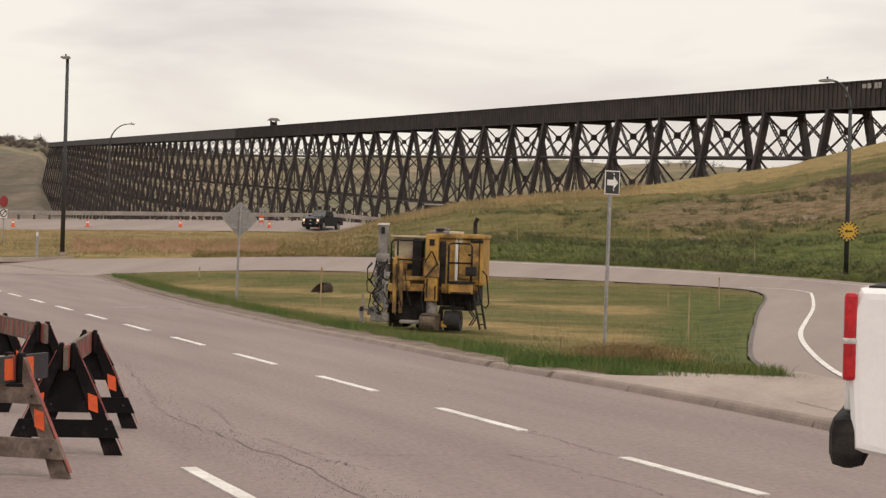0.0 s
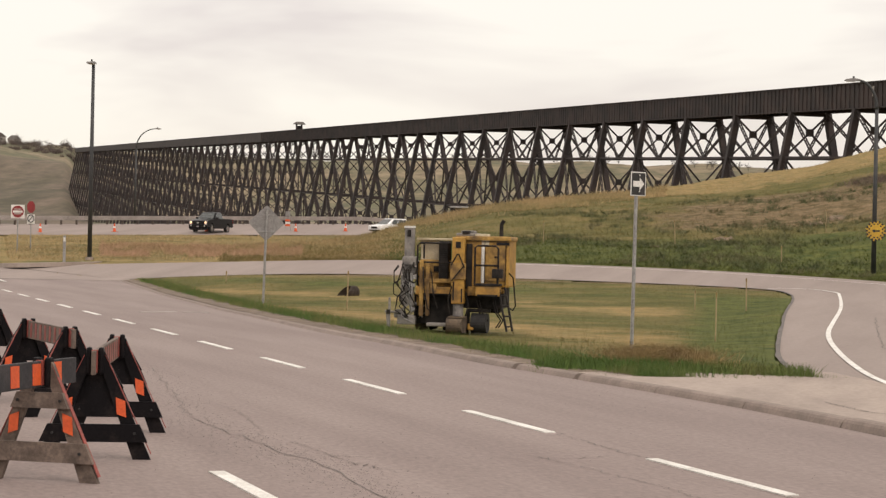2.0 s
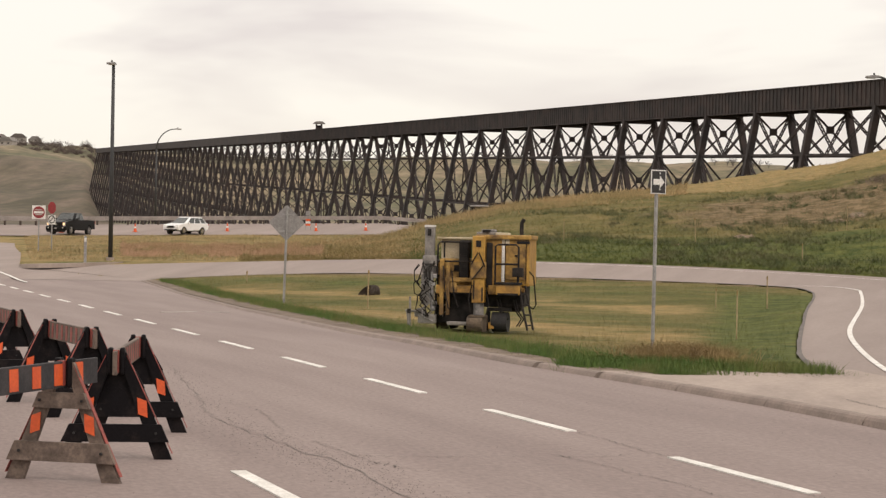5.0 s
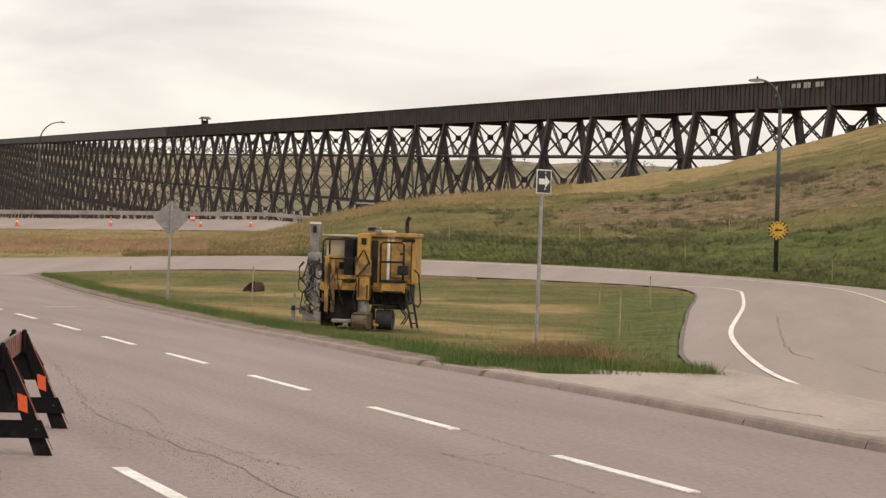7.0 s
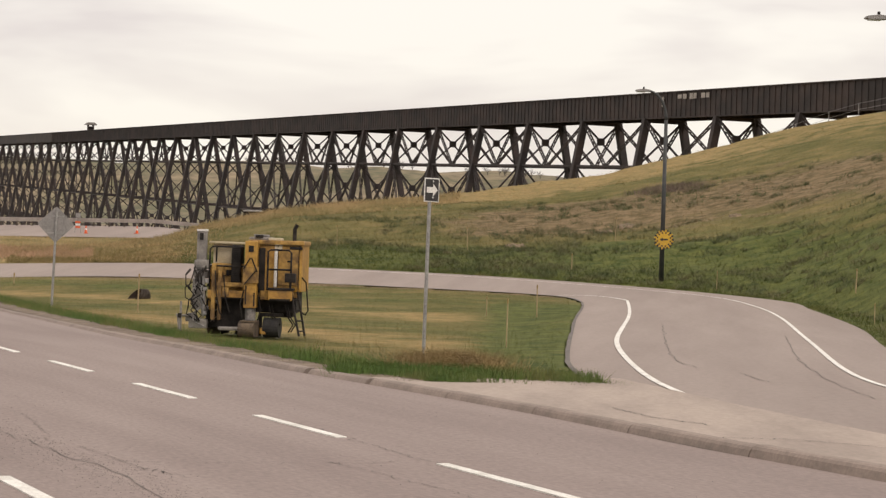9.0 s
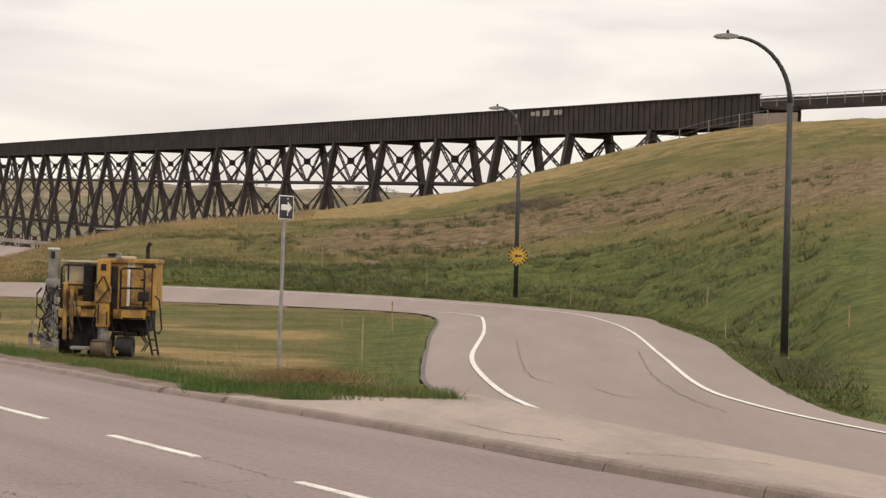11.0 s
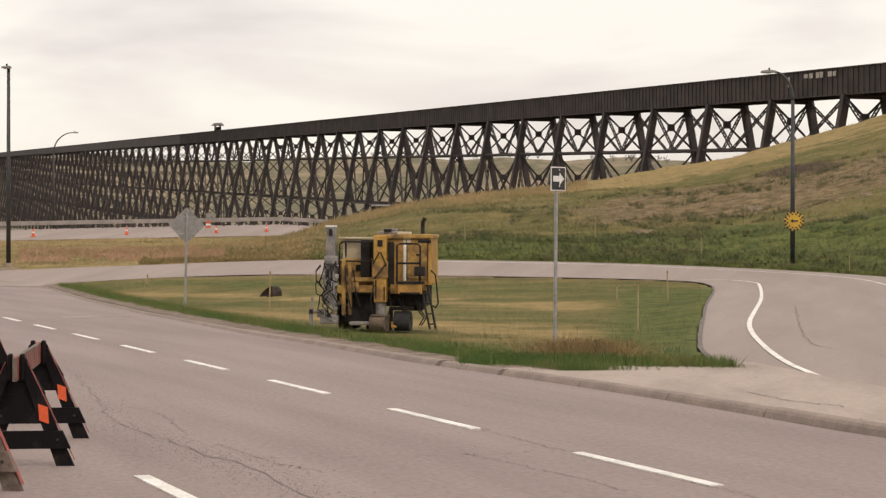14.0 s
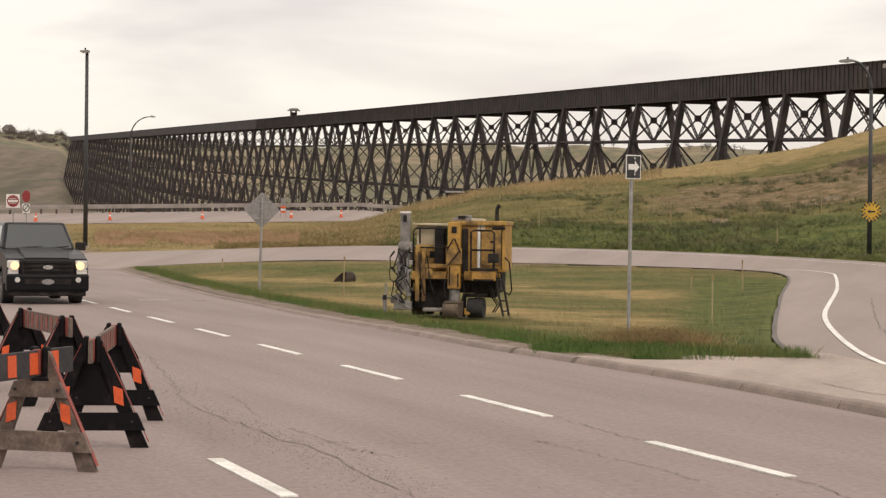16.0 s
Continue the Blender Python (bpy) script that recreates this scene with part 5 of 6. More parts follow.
SLOPE = BVHTree.FromPolygons([v.co for v in bpy.data.objects["ground"].data.vertices], [tuple(p.vertices) for p in bpy.data.objects["ground"].data.polygons])
for a, y, w in ((7.1, 123, 0.8), (9.6, 131, 0.7), (10.2, 133, 0.9), (13.2, 127, 0.6), (5.2, 117, 0.45)):
    slope_scar(a, y, w, "pale bare soil scar in the grassy slope")


# ---- cracks ----
def cracks():
    rnd = random.Random(8)
    lots = [[(-4.6, 29.5), (-3.62, 25.0), (-2.9, 21.45), (-2.2, 19.6), (-1.62, 18.0), (-1.16, 17.0), (-0.69, 15.25), (-0.32, 14.08)], [(-2.9, 17.95), (-1.8, 17.86), (-0.6, 17.8), (0.6, 18.0), (1.3, 18.3)], [(0.4, 22.3), (0.96, 20.4), (1.37, 19.0), (1.76, 17.9)], [(0.6, 18.25), (0.96, 17.52), (1.24, 16.8), (1.62, 15.89), (1.8, 15.3)], [(-5.5, 31.0), (-3.0, 30.4), (-0.2, 31.0)], [(-3.4, 24.0), (-2.6, 22.6), (-2.2, 21.0), (-1.9, 19.2)], [(2.3, 16.0), (2.6, 15.2), (2.75, 14.4)], [(-1.6, 19.0), (-1.0, 17.4), (-0.55, 16.6)]]
    root = tagged(new("crack_sealing"), "dark sealed cracks wandering over the asphalt", "road marking", "", "structure")
    for n, pts in enumerate(lots):
        c = curve([(x, y, 0) for x, y in pts], 60)
        c = [p + Vector((rnd.gauss(0, 0.022), rnd.gauss(0, 0.05), 0.0)) for p in c]
        verts, faces = [], []
        for i, p in enumerate(c):
            d = (c[min(i + 1, 59)] - c[max(i - 1, 0)]).normalized()
            w = rnd.uniform(0.0015, 0.0065) * (1.0 if n < 3 else 0.7)
            q = Vector((-d.y, d.x, 0)) * w
            verts += [p - q + Vector((0, 0, 0.005)), p + q + Vector((0, 0, 0.005))]
        faces = [(2 * i, 2 * i + 1, 2 * i + 3, 2 * i + 2) for i in range(59)]
        sheet("crack", verts, faces, SEAL_AND_SHADE, "", "", False, "", root)
    # finer cracks across the ramp and the concrete nose
    tops = [RAMP_TREE] + [BVHTree.FromPolygons([v.co for v in o.data.vertices], [tuple(p.vertices) for p in o.data.polygons]) for o in [bpy.data.objects["pavement_nose"]]]
    for pts in ([(11.9, 59.61), (9.56, 47.43), (8.31, 40.61), (7.92, 37.78), (7.91, 36.12)],
             [(8.3, 34.6), (8.17, 32.53), (8.33, 31.74)],
             [(14.07, 53.66), (10.59, 39.06), (9.3, 32.24), (8.86, 28.65)],
             [(4.53, 20.21), (5.02, 20.46), (5.57, 20.52), (6.18, 20.17), (6.56, 19.71)],
             [(4.33, 24.59), (4.56, 23.22), (5.02, 22.3)]):
        c = [p + Vector((rnd.gauss(0, 0.02), rnd.gauss(0, 0.06), 0.0)) for p in curve([(x, y, 0) for x, y in pts], 40)]
        verts = []
        for i, p in enumerate(c):
            d = (c[min(i + 1, 39)] - c[max(i - 1, 0)]).normalized()
            q = Vector((-d.y, d.x, 0)) * rnd.uniform(0.004, 0.014)
            for e in (p - q, p + q):
                hits = [h[0].z for h in (tr.ray_cast(Vector((e.x, e.y, 5)), Vector((0, 0, -1))) for tr in tops) if h[0]]
                verts.append(Vector((e.x, e.y, max(hits + [0.0]) + 0.006)))
        sheet("crack", verts, [(2 * i, 2 * i + 1, 2 * i + 3, 2 * i + 2) for i in range(39)], SEAL_AND_SHADE, "", "", False, "", root)
    # grit lying along the main crack
    verts, faces = [], []
    for i in range(2600):
        u = rnd.random()
        k = min(int(u * 7), 6) - 1
        a, b = Vector((*lots[0][k + 1], 0)), Vector((*lots[0][k + 2], 0))
        p = a.lerp(b, rnd.random()) + Vector((rnd.gauss(0, 0.22), rnd.gauss(0, 0.35), 0))
        if rnd.random() < 0.12:
            p = Vector((rnd.uniform(-6, 4), rnd.uniform(14, 30), 0))
        r = rnd.uniform(0.002, 0.0075)
        o = len(verts)
        verts += [p + Vector((r, 0, 0)), p + Vector((-r * 0.6, r * 0.8, 0)), p + Vector((-r * 0.5, -r, 0)), p + Vector((0, 0, r * 0.9))]
        faces += [(o, o + 1, o + 3), (o + 1, o + 2, o + 3), (o + 2, o, o + 3)]
    sheet("grit", verts, faces, SEAL_AND_SHADE, "loose dark grit and tar crumbs on the asphalt", "gravel", False, "stuff")


cracks()


def earth_strip():
    l, r = [], []
    rnd = random.Random(3)
    for p in KERB_LINE:
        if p.y > 28.5:
            w = 0.75 + 0.45 * noise.noise((p.x * 1.3, p.y * 0.7, 0))
            l.append(p + Vector((0.18, 0, 0.066)))
            r.append(p + Vector((0.19 + w, 0.1, 0.075)))
    strip("soil_edge", l, r, EARTH, "bare trodden soil behind the kerb", "soil", 3, 0.0)


earth_strip()


def shade_ramp_edge():
    """An uneven dark rim along the ramp's inner edge, painted as shade below its drop."""
    rim_in, rim_out = [], []
    for i, p in enumerate(RAMP_IN):
        if p.y < 31:
            continue
        d = (RAMP_IN[min(i + 1, len(RAMP_IN) - 1)] - RAMP_IN[i - 1]).normalized()
        n = Vector((-d.y, d.x, 0))
        w = 0.03 + 0.05 * noise.noise((p.x * 1.7, p.y * 1.7, 0))
        rim_in.append(p + n * w + Vector((0, 0, 0.022)))
        rim_out.append(p - n * 0.06 + Vector((0, 0, 0.030)))
    strip("ramp_edge_shade", rim_in, rim_out, SEAL_AND_SHADE, "uneven dark strip painted as shade under the ramp's inner edge", "soil", 2, 0.0)


shade_ramp_edge()


# ---- grass blades ----
def blades(name, n, where, size, mat, label, seed, lean=0.35):
    rnd = np.random.RandomState(seed)
    pts = where(rnd, n)
    n = len(pts)
    h = size[0] + (size[1] - size[0]) * rnd.rand(n)
    w = size[2] * (0.6 + 0.8 * rnd.rand(n))
    near = np.clip(pts[:, 1] / 105.0, 0.62, 1.0) if mat is MEADOW else np.ones(n)
    h, w = h * near, w * near
    a = rnd.rand(n) * 6.283
    side = np.stack([np.cos(a), np.sin(a), 0 * a], 1)
    tip = np.stack([rnd.randn(n) * lean * h, rnd.randn(n) * lean * h, h], 1)
    # each blade has two faces a hair apart, both shaded as upright growth
    thick = np.stack([-np.sin(a), np.cos(a), 0 * a], 1) * 0.001
    v = np.empty((n * 6, 3))
    v[0::6] = pts - side * w[:, None] + thick
    v[1::6] = pts + side * w[:, None] + thick
    v[2::6] = pts + tip + thick
    v[3::6] = pts - side * w[:, None] - thick
    v[4::6] = pts + side * w[:, None] - thick
    v[5::6] = pts + tip - thick
    k = np.arange(n) * 6
    f = np.empty((n * 2, 3), dtype=int)
    f[0::2] = np.stack([k + 1, k, k + 2], 1)
    f[1::2] = np.stack([k + 3, k + 4, k + 5], 1)
    me = bpy.data.meshes.new(name)
    me.from_pydata(v.tolist(), [], f.tolist())
    up = np.stack([tip[:, 0] * 0.5, tip[:, 1] * 0.5, h], 1)
    up /= np.linalg.norm(up, axis=1)[:, None]
    me.normals_split_custom_set_from_vertices(np.repeat(up, 6, axis=0).tolist())
    me.materials.append(mat)
    if mat is MEADOW:
        grow_on(me, pts[:, :2].tolist(), 6)
    return tagged(new(name, me), label, "grass", "", "stuff")


GRID = bpy.data.objects["ground"]
from_ground = GRID.data


def on_ground(xy):
    """Drop points onto the ground sheet."""
    hit = []
    dg = Vector((0, 0, -1))
    from_bvh = TREE
    for x, y in xy:
        loc, _, _, _ = from_bvh.ray_cast(Vector((x, y, 60)), dg)
        hit.append((x, y, loc.z - 0.02 if loc else 0.0))
    return np.array(hit)


TREE = BVHTree.FromPolygons([v.co for v in from_ground.vertices], [tuple(p.vertices) for p in from_ground.polygons])


def island_ok(x, y, near=0.35):
    if y > 95 or y < 28:
        return False
    if kerb_side(x, y) < near:
        return False
    inside, dist, _ = in_ramp(x, y)
    return (not inside) and dist > 0.15 and x < float(np.interp(y, [29, 31, 34, 40, 60, 82], [4.8, 4.9, 5.1, 5.8, 9.2, 12.5])) and y > 28.6 + 0.16 * x


def pick_island(rnd, n):
    out = []
    while len(out) < n:
        y = 29 + 64 * rnd.rand() ** 1.6
        x = kerb_x(y) + rnd.rand() * 32
        if island_ok(x, y):
            out.append((x, y))
    return on_ground(out)


def kerb_x(y):
    return float(np.interp(-y, -KY, KX))


def pick_edge(rnd, n):
    out = []
    while len(out) < n:
        y = 29 + 63 * rnd.rand() ** 1.5
        x = kerb_x(y) + 0.75 + 0.3 * noise.noise((y * 0.8, 3, 1)) + abs(rnd.randn()) * 0.55
        if island_ok(x, y, 0.3):
            out.append((x, y))
    return on_ground(out)


def pick_nose(rnd, n):
    out = []
    while len(out) < n:
        u = rnd.rand()
        x, y = 1.0 + 4.7 * u, 30.9 - 0.5 * u + rnd.randn() * 0.25
        out.append((x, y))
    return on_ground(out)


def pick_clump(rnd, n):
    return on_ground([(3.05 + rnd.randn() * 0.42, 32.3 + rnd.randn() * 0.5) for _ in range(n)])


def pick_hill(rnd, n):
    out = []
    while len(out) < n:
        a = -7 + 28 * rnd.rand()
        o, _ = along(FOOT, a)
        o2, _ = along(OUTER, a)
        c, _ = along(RISE, a)
        y = o2 + 0.8 + (c + 3 - o2) * rnd.rand() ** 1.5
        x = y * math.tan(math.radians(a))
        inside, dist, _ = in_ramp(x, y)
        if not inside and dist > 0.2:
            out.append((x, y))
    return on_ground(out)


def pick_reeds(rnd, n):
    out = []
    while len(out) < n:
        a = -10.3 + 5.6 * rnd.rand()
        y = 116 + 40 * rnd.rand()
        if noise.noise((a * 1.3, y * 0.08, 4)) > -0.15:
            out.append((y * math.tan(math.radians(a)), y))
    return on_ground(out)


def pick_verge(rnd, n):
    out = []
    while len(out) < n:
        a = -13 + 12 * rnd.rand()
        near, _ = along(NEAR_EDGE, a)
        y = 106.5 + (near - 108) * rnd.rand()
        x = y * math.tan(math.radians(a))
        if x > -23.6 - (y - 104) * 0.235:
            out.append((x, y))
    return on_ground(out)


def pick_crest(rnd, n):
    out = []
    while len(out) < n:
        a = -6.5 + 12 * rnd.rand()
        c, _ = along(RISE, a)
        y = c + rnd.randn() * 6 - 4
        out.append((y * math.tan(math.radians(a)), y))
    return on_ground(out)


def pick_tussock(rnd, n):
    """Weed clumps on the lower slope."""
    out = []
    while len(out) < n:
        a = 1 + 19 * rnd.rand()
        o2, _ = along(OUTER, a)
        c, _ = along(RISE, a)
        y = o2 + 1.5 + (c - o2) * 0.62 * rnd.rand() ** 1.2
        x = y * math.tan(math.radians(a))
        inside, dist, _ = in_ramp(x, y)
        if inside or dist < 0.8 or noise.noise((x * 0.12, y * 0.12, 2)) < -0.05:
            continue
        r = 0.10 + 0.22 * rnd.rand()
        out += [(x + rnd.randn() * r, y + rnd.randn() * r) for _ in range(26)]
    return on_ground(out)


def pick_scrub(rnd, n):
    return on_ground([(31.1 + rnd.randn() * 1.35, 153.7 + rnd.randn() * 1.9) for _ in range(n)])


def pick_far_side(rnd, n):
    """Tufts along the outer edge of the ramp and behind it."""
    out = []
    while len(out) < n:
        p = RAMP_OUT[rnd.randint(8, 80)]
        d = abs(rnd.randn()) * 0.9 + 0.15
        x, y = p.x + d * (0.9 if p.y < 88 else 0.2) + rnd.randn() * 0.3, p.y + (d if p.y > 84 else rnd.randn() * 0.8)
        inside, dist, _ = in_ramp(x, y)
        if not inside and dist > 0.1:
            out.append((x, y))
    return on_ground(out)


blades("island_grass", 42000, pick_island, (0.04, 0.15, 0.009), MEADOW, "short uneven green and straw grass of the island", 1)
blades("kerb_grass", 24000, pick_edge, (0.05, 0.24, 0.008), GREEN, "lush green grass behind the kerb", 2)
blades("nose_grass", 7000, pick_nose, (0.05, 0.26, 0.008), GREEN, "tall green grass at the island's tip", 3)
blades("dry_clump", 5500, pick_clump, (0.10, 0.40, 0.006), STRAW, "dry brown weed clump at the sign post", 4, 0.9)
blades("hill_grass", 60000, pick_hill, (0.08, 0.26, 0.020), MEADOW, "rough green and tan hillside grass", 5, 0.8)
blades("weed_tussocks", 26000, pick_tussock, (0.12, 0.38, 0.020), GREEN_DARK, "dark green weed clumps on the lower slope", 11, 0.7)
blades("scrub_patch", 2200, pick_scrub, (0.2, 0.6, 0.018), SCRUB, "low leafless purple-brown scrub on the slope", 12, 0.6)
blades("ramp_verge", 9000, pick_far_side, (0.06, 0.22, 0.012), MEADOW, "ragged grass along the outside of the ramp", 13, 0.6)
blades("reeds", 12000, pick_reeds, (0.15, 0.5, 0.022), REED, "bleached orange reeds in the ditch", 6)
blades("verge_grass", 20000, pick_verge, (0.08, 0.26, 0.022), STRAW_LIGHT, "pale straw grass between the roads", 7, 0.8)
blades("crest_grass", 14000, pick_crest, (0.15, 0.5, 0.022), STRAW_LIGHT, "tall dry grass along the hill crest", 9, 0.5)


# ---- houses and bare trees on the far rim ----
def far_house(m, w, roof_mat, label):
    root = thing("house", label, "house", m, "houses on the rim")
    bm = shape()
    box(bm, (w, 9, 7.0), pose(0, 0, 0.2))
    part("wall", bm, SIDING, root)
    bm = shape()
    plate(bm, [(-w / 2 - 0.6, 3.65), (w / 2 + 0.6, 3.65), (w * 0.22, 7.6), (-w * 0.22, 7.6)], 10)
    part("roof", bm, roof_mat, root)
    for x in (-w * 0.28, w * 0.22):
        bm = shape()
        box(bm, (1.8, 0.1, 1.3), pose(x, -4.52, 1.6))
        part("window", bm, MACHINE_BLACK, root)


def bare_tree():
    root = thing("bare_tree", "leafless grey-brown tree on the valley rim", "tree", pose(0, 0, 0), "trees on the rim")
    rnd = random.Random(5)
    bm = shape()
    rod(bm, (0, 0, -1), (0.1, 0, 3.2), 0.32, 0.2, 6)
    part("trunk", bm, BARK, root)
    bm = shape()

    def grow(p, d, n, r, depth):
        q = p + d * n
        rod(bm, p, q, r, r * 0.6, 4)
        if depth:
            for _ in range(4):
                e = (d + Vector((rnd.gauss(0, 0.5), rnd.gauss(0, 0.5), rnd.gauss(0.1, 0.3)))).normalized()
                grow(p.lerp(q, rnd.uniform(0.5, 1)), e, n * rnd.uniform(0.5, 0.8), r * 0.55, depth - 1)

    for _ in range(5):
        grow(Vector((0.1, 0, rnd.uniform(2, 3.2))), Vector((rnd.gauss(0, 0.5), rnd.gauss(0, 0.5), 1)).normalized(), rnd.uniform(2.2, 3.6), 0.16, 2)
    part("crown", bm, BARK, root)
    return root


def rim_shrub():
    root = thing("shrub", "dense leafless brown shrub on the valley rim", "shrub", pose(0, 0, 0), "shrubs on the rim")
    rnd = random.Random(15)
    bm = shape()
    for _ in range(150):
        a, lean = rnd.uniform(0, 6.283), rnd.uniform(0.1, 1.3)
        p = Vector((rnd.gauss(0, 1.2), rnd.gauss(0, 1.2), -0.4))
        q = p + Vector((math.cos(a) * lean, math.sin(a) * lean, 1.2)).normalized() * rnd.uniform(2.0, 4.6)
        rod(bm, p, q, 0.10, 0.03, 3)
    part("twigs", bm, TWIG, root)
    return root


def rim():
    rnd = random.Random(2)

    def top(a, y):
        x = y * math.tan(math.radians(a))
        loc, _, _, _ = TREE.ray_cast(Vector((x, y, 400)), Vector((0, 0, -1)))
        return x, y, (loc.z if loc else 90)

    for a, y, w in ((-14.35, 1930, 17), (-14.02, 1900, 15), (-13.72, 1960, 18), (-13.42, 1920, 14), (-13.16, 1980, 16), (-12.7, 2030, 13)):
        x, y, z = top(a, y)
        far_house(pose(x, y, z + 2.4, 0, 0, rnd.uniform(-25, 25)), w, BARK if w > 15 else MACHINE_GREY, "pale two-storey house with a hipped roof on the rim")
    tree = bare_tree()
    spots = [(a, 1960 + rnd.uniform(-25, 70)) for a in np.linspace(-14.2, -10.9, 46)] + [(rnd.uniform(-10, 9), 2050) for _ in range(46)]
    for i, (a, y) in enumerate(spots):
        x, y, z = top(a + rnd.uniform(-0.08, 0.08), y)
        k = rnd.uniform(0.5, 1.25)
        m = pose(x, y, z - 1.5, 0, 0, rnd.uniform(0, 360)) @ Matrix.Diagonal((k * 1.2, k * 1.2, k, 1.0))
        if i == 0:
            tree.matrix_basis = m
        else:
            copy_thing(tree, m).matrix_basis = m
    shrub = rim_shrub()
    for i in range(90):
        x, y, z = top(-14.3 + 3.5 * (i / 89) + rnd.uniform(-0.04, 0.04), 1900 + rnd.uniform(0, 150))
        m = pose(x, y, z - 0.4, 0, 0, rnd.uniform(0, 360)) @ Matrix.Scale(rnd.uniform(0.7, 1.5), 4)
        if i == 0:
            shrub.matrix_basis = m
        else:
            copy_thing(shrub, m).matrix_basis = m


rim()


# ---- vehicles ----
def arch(cx, r, z0, n=9):
    """Points over a wheel, from front to back or back to front along growing x."""
    return [(cx - r * math.cos(math.pi * j / (n - 1)), z0 + r * math.sin(math.pi * j / (n - 1))) for j in range(n)]


def wheel_part(root, x, y, r, w, m_rim):
    bm = shape()
    rod(bm, (x, y - w / 2, r), (x, y + w / 2, r), r, seg=24)
    tyre = part("wheel", bm, RUBBER, root)
    s = 1 if y > 0 else -1
    bm = shape()
    rod(bm, (x, y + s * w * 0.3, r), (x, y + s * (w / 2 + 0.012), r), r * 0.64, seg=18)
    rim_ob = part("rim", bm, m_rim, tyre)
    bm = shape()
    for j in range(5):
        a = 2 * math.pi * j / 5
        bar(bm, (x, y + s * (w / 2 + 0.015), r), (x + r * 0.58 * math.cos(a), y + s * (w / 2 + 0.015), r + r * 0.58 * math.sin(a)), 0.03, 0.06)
    part("spokes", bm, MACHINE_GREY, tyre)


def body_shell(outline, width, bevel=0.05):
    bm = shape()
    plate(bm, outline, width)
    es = [e for e in bm.edges if abs(e.verts[0].co.y - e.verts[1].co.y) < 1e-6]
    bmesh.ops.bevel(bm, geom=es, offset=bevel, segments=3, affect="EDGES", profile=0.6)
    return bm


def cabin_shell(base, roof, z0, z1, w0, w1):
    """A tapered cabin: base and roof are spans along x."""
    bm = shape()
    lo = [bm.verts.new((x, y, z0)) for x, y in ((base[0], -w0), (base[1], -w0), (base[1], w0), (base[0], w0))]
    hi = [bm.verts.new((x, y, z1)) for x, y in ((roof[0], -w1), (roof[1], -w1), (roof[1], w1), (roof[0], w1))]
    bm.faces.new(hi)
    bm.faces.new(lo[::-1])
    for i in range(4):
        bm.faces.new((lo[i], lo[(i + 1) % 4], hi[(i + 1) % 4], hi[i]))
    bmesh.ops.bevel(bm, geom=bm.edges[:], offset=0.13, segments=4, affect="EDGES", profile=0.6)
    return bm


def pane(corners, out, mat, root, name, inset=0.0):
    bm = shape()
    c = [Vector(p) for p in corners]
    n = Vector(out).normalized()
    a = [bm.verts.new(p + n * 0.012) for p in c]
    b = [bm.verts.new(p - n * 0.02) for p in c]
    bm.faces.new(a)
    bm.faces.new(b[::-1])
    for i in range(len(c)):
        bm.faces.new((a[i], b[i], b[(i + 1) % len(c)], a[(i + 1) % len(c)]))
    return part(name, bm, mat, root)


def cabin_glass(root, base, roof, z0, z1, w0, w1, splits):
    """Windscreen, back light and side windows on a tapered cabin."""
    def on(u, v, end):
        x = base[end] + (roof[end] - base[end]) * v
        w = (w0 + (w1 - w0) * v) * u
        return (x, w, z0 + (z1 - z0) * v)

    pane([on(-0.9, 0.07, 1), on(0.9, 0.07, 1), on(0.87, 0.9, 1), on(-0.87, 0.9, 1)], (z1 - z0, 0, base[1] - roof[1]), CAR_GLASS, root, "windscreen")
    pane([on(-0.86, 0.12, 0), on(0.86, 0.12, 0), on(0.82, 0.86, 0), on(-0.82, 0.86, 0)], (-(z1 - z0), 0, roof[0] - base[0] if roof[0] > base[0] else 0.1), CAR_GLASS, root, "rear_window")
    for s in (-1, 1):
        for f0, f1 in splits:
            pts = []
            for f, v in ((f0, 0.08), (f1, 0.08), (f1, 0.86), (f0, 0.86)):
                xb = base[0] + (base[1] - base[0]) * f
                xr = roof[0] + (roof[1] - roof[0]) * f
                x = xb + (xr - xb) * v
                pts.append((x, s * (w0 + (w1 - w0) * v), z0 + (z1 - z0) * v))
            pane(pts, (0, s * (z1 - z0), w0 - w1), CAR_GLASS, root, "side_window")


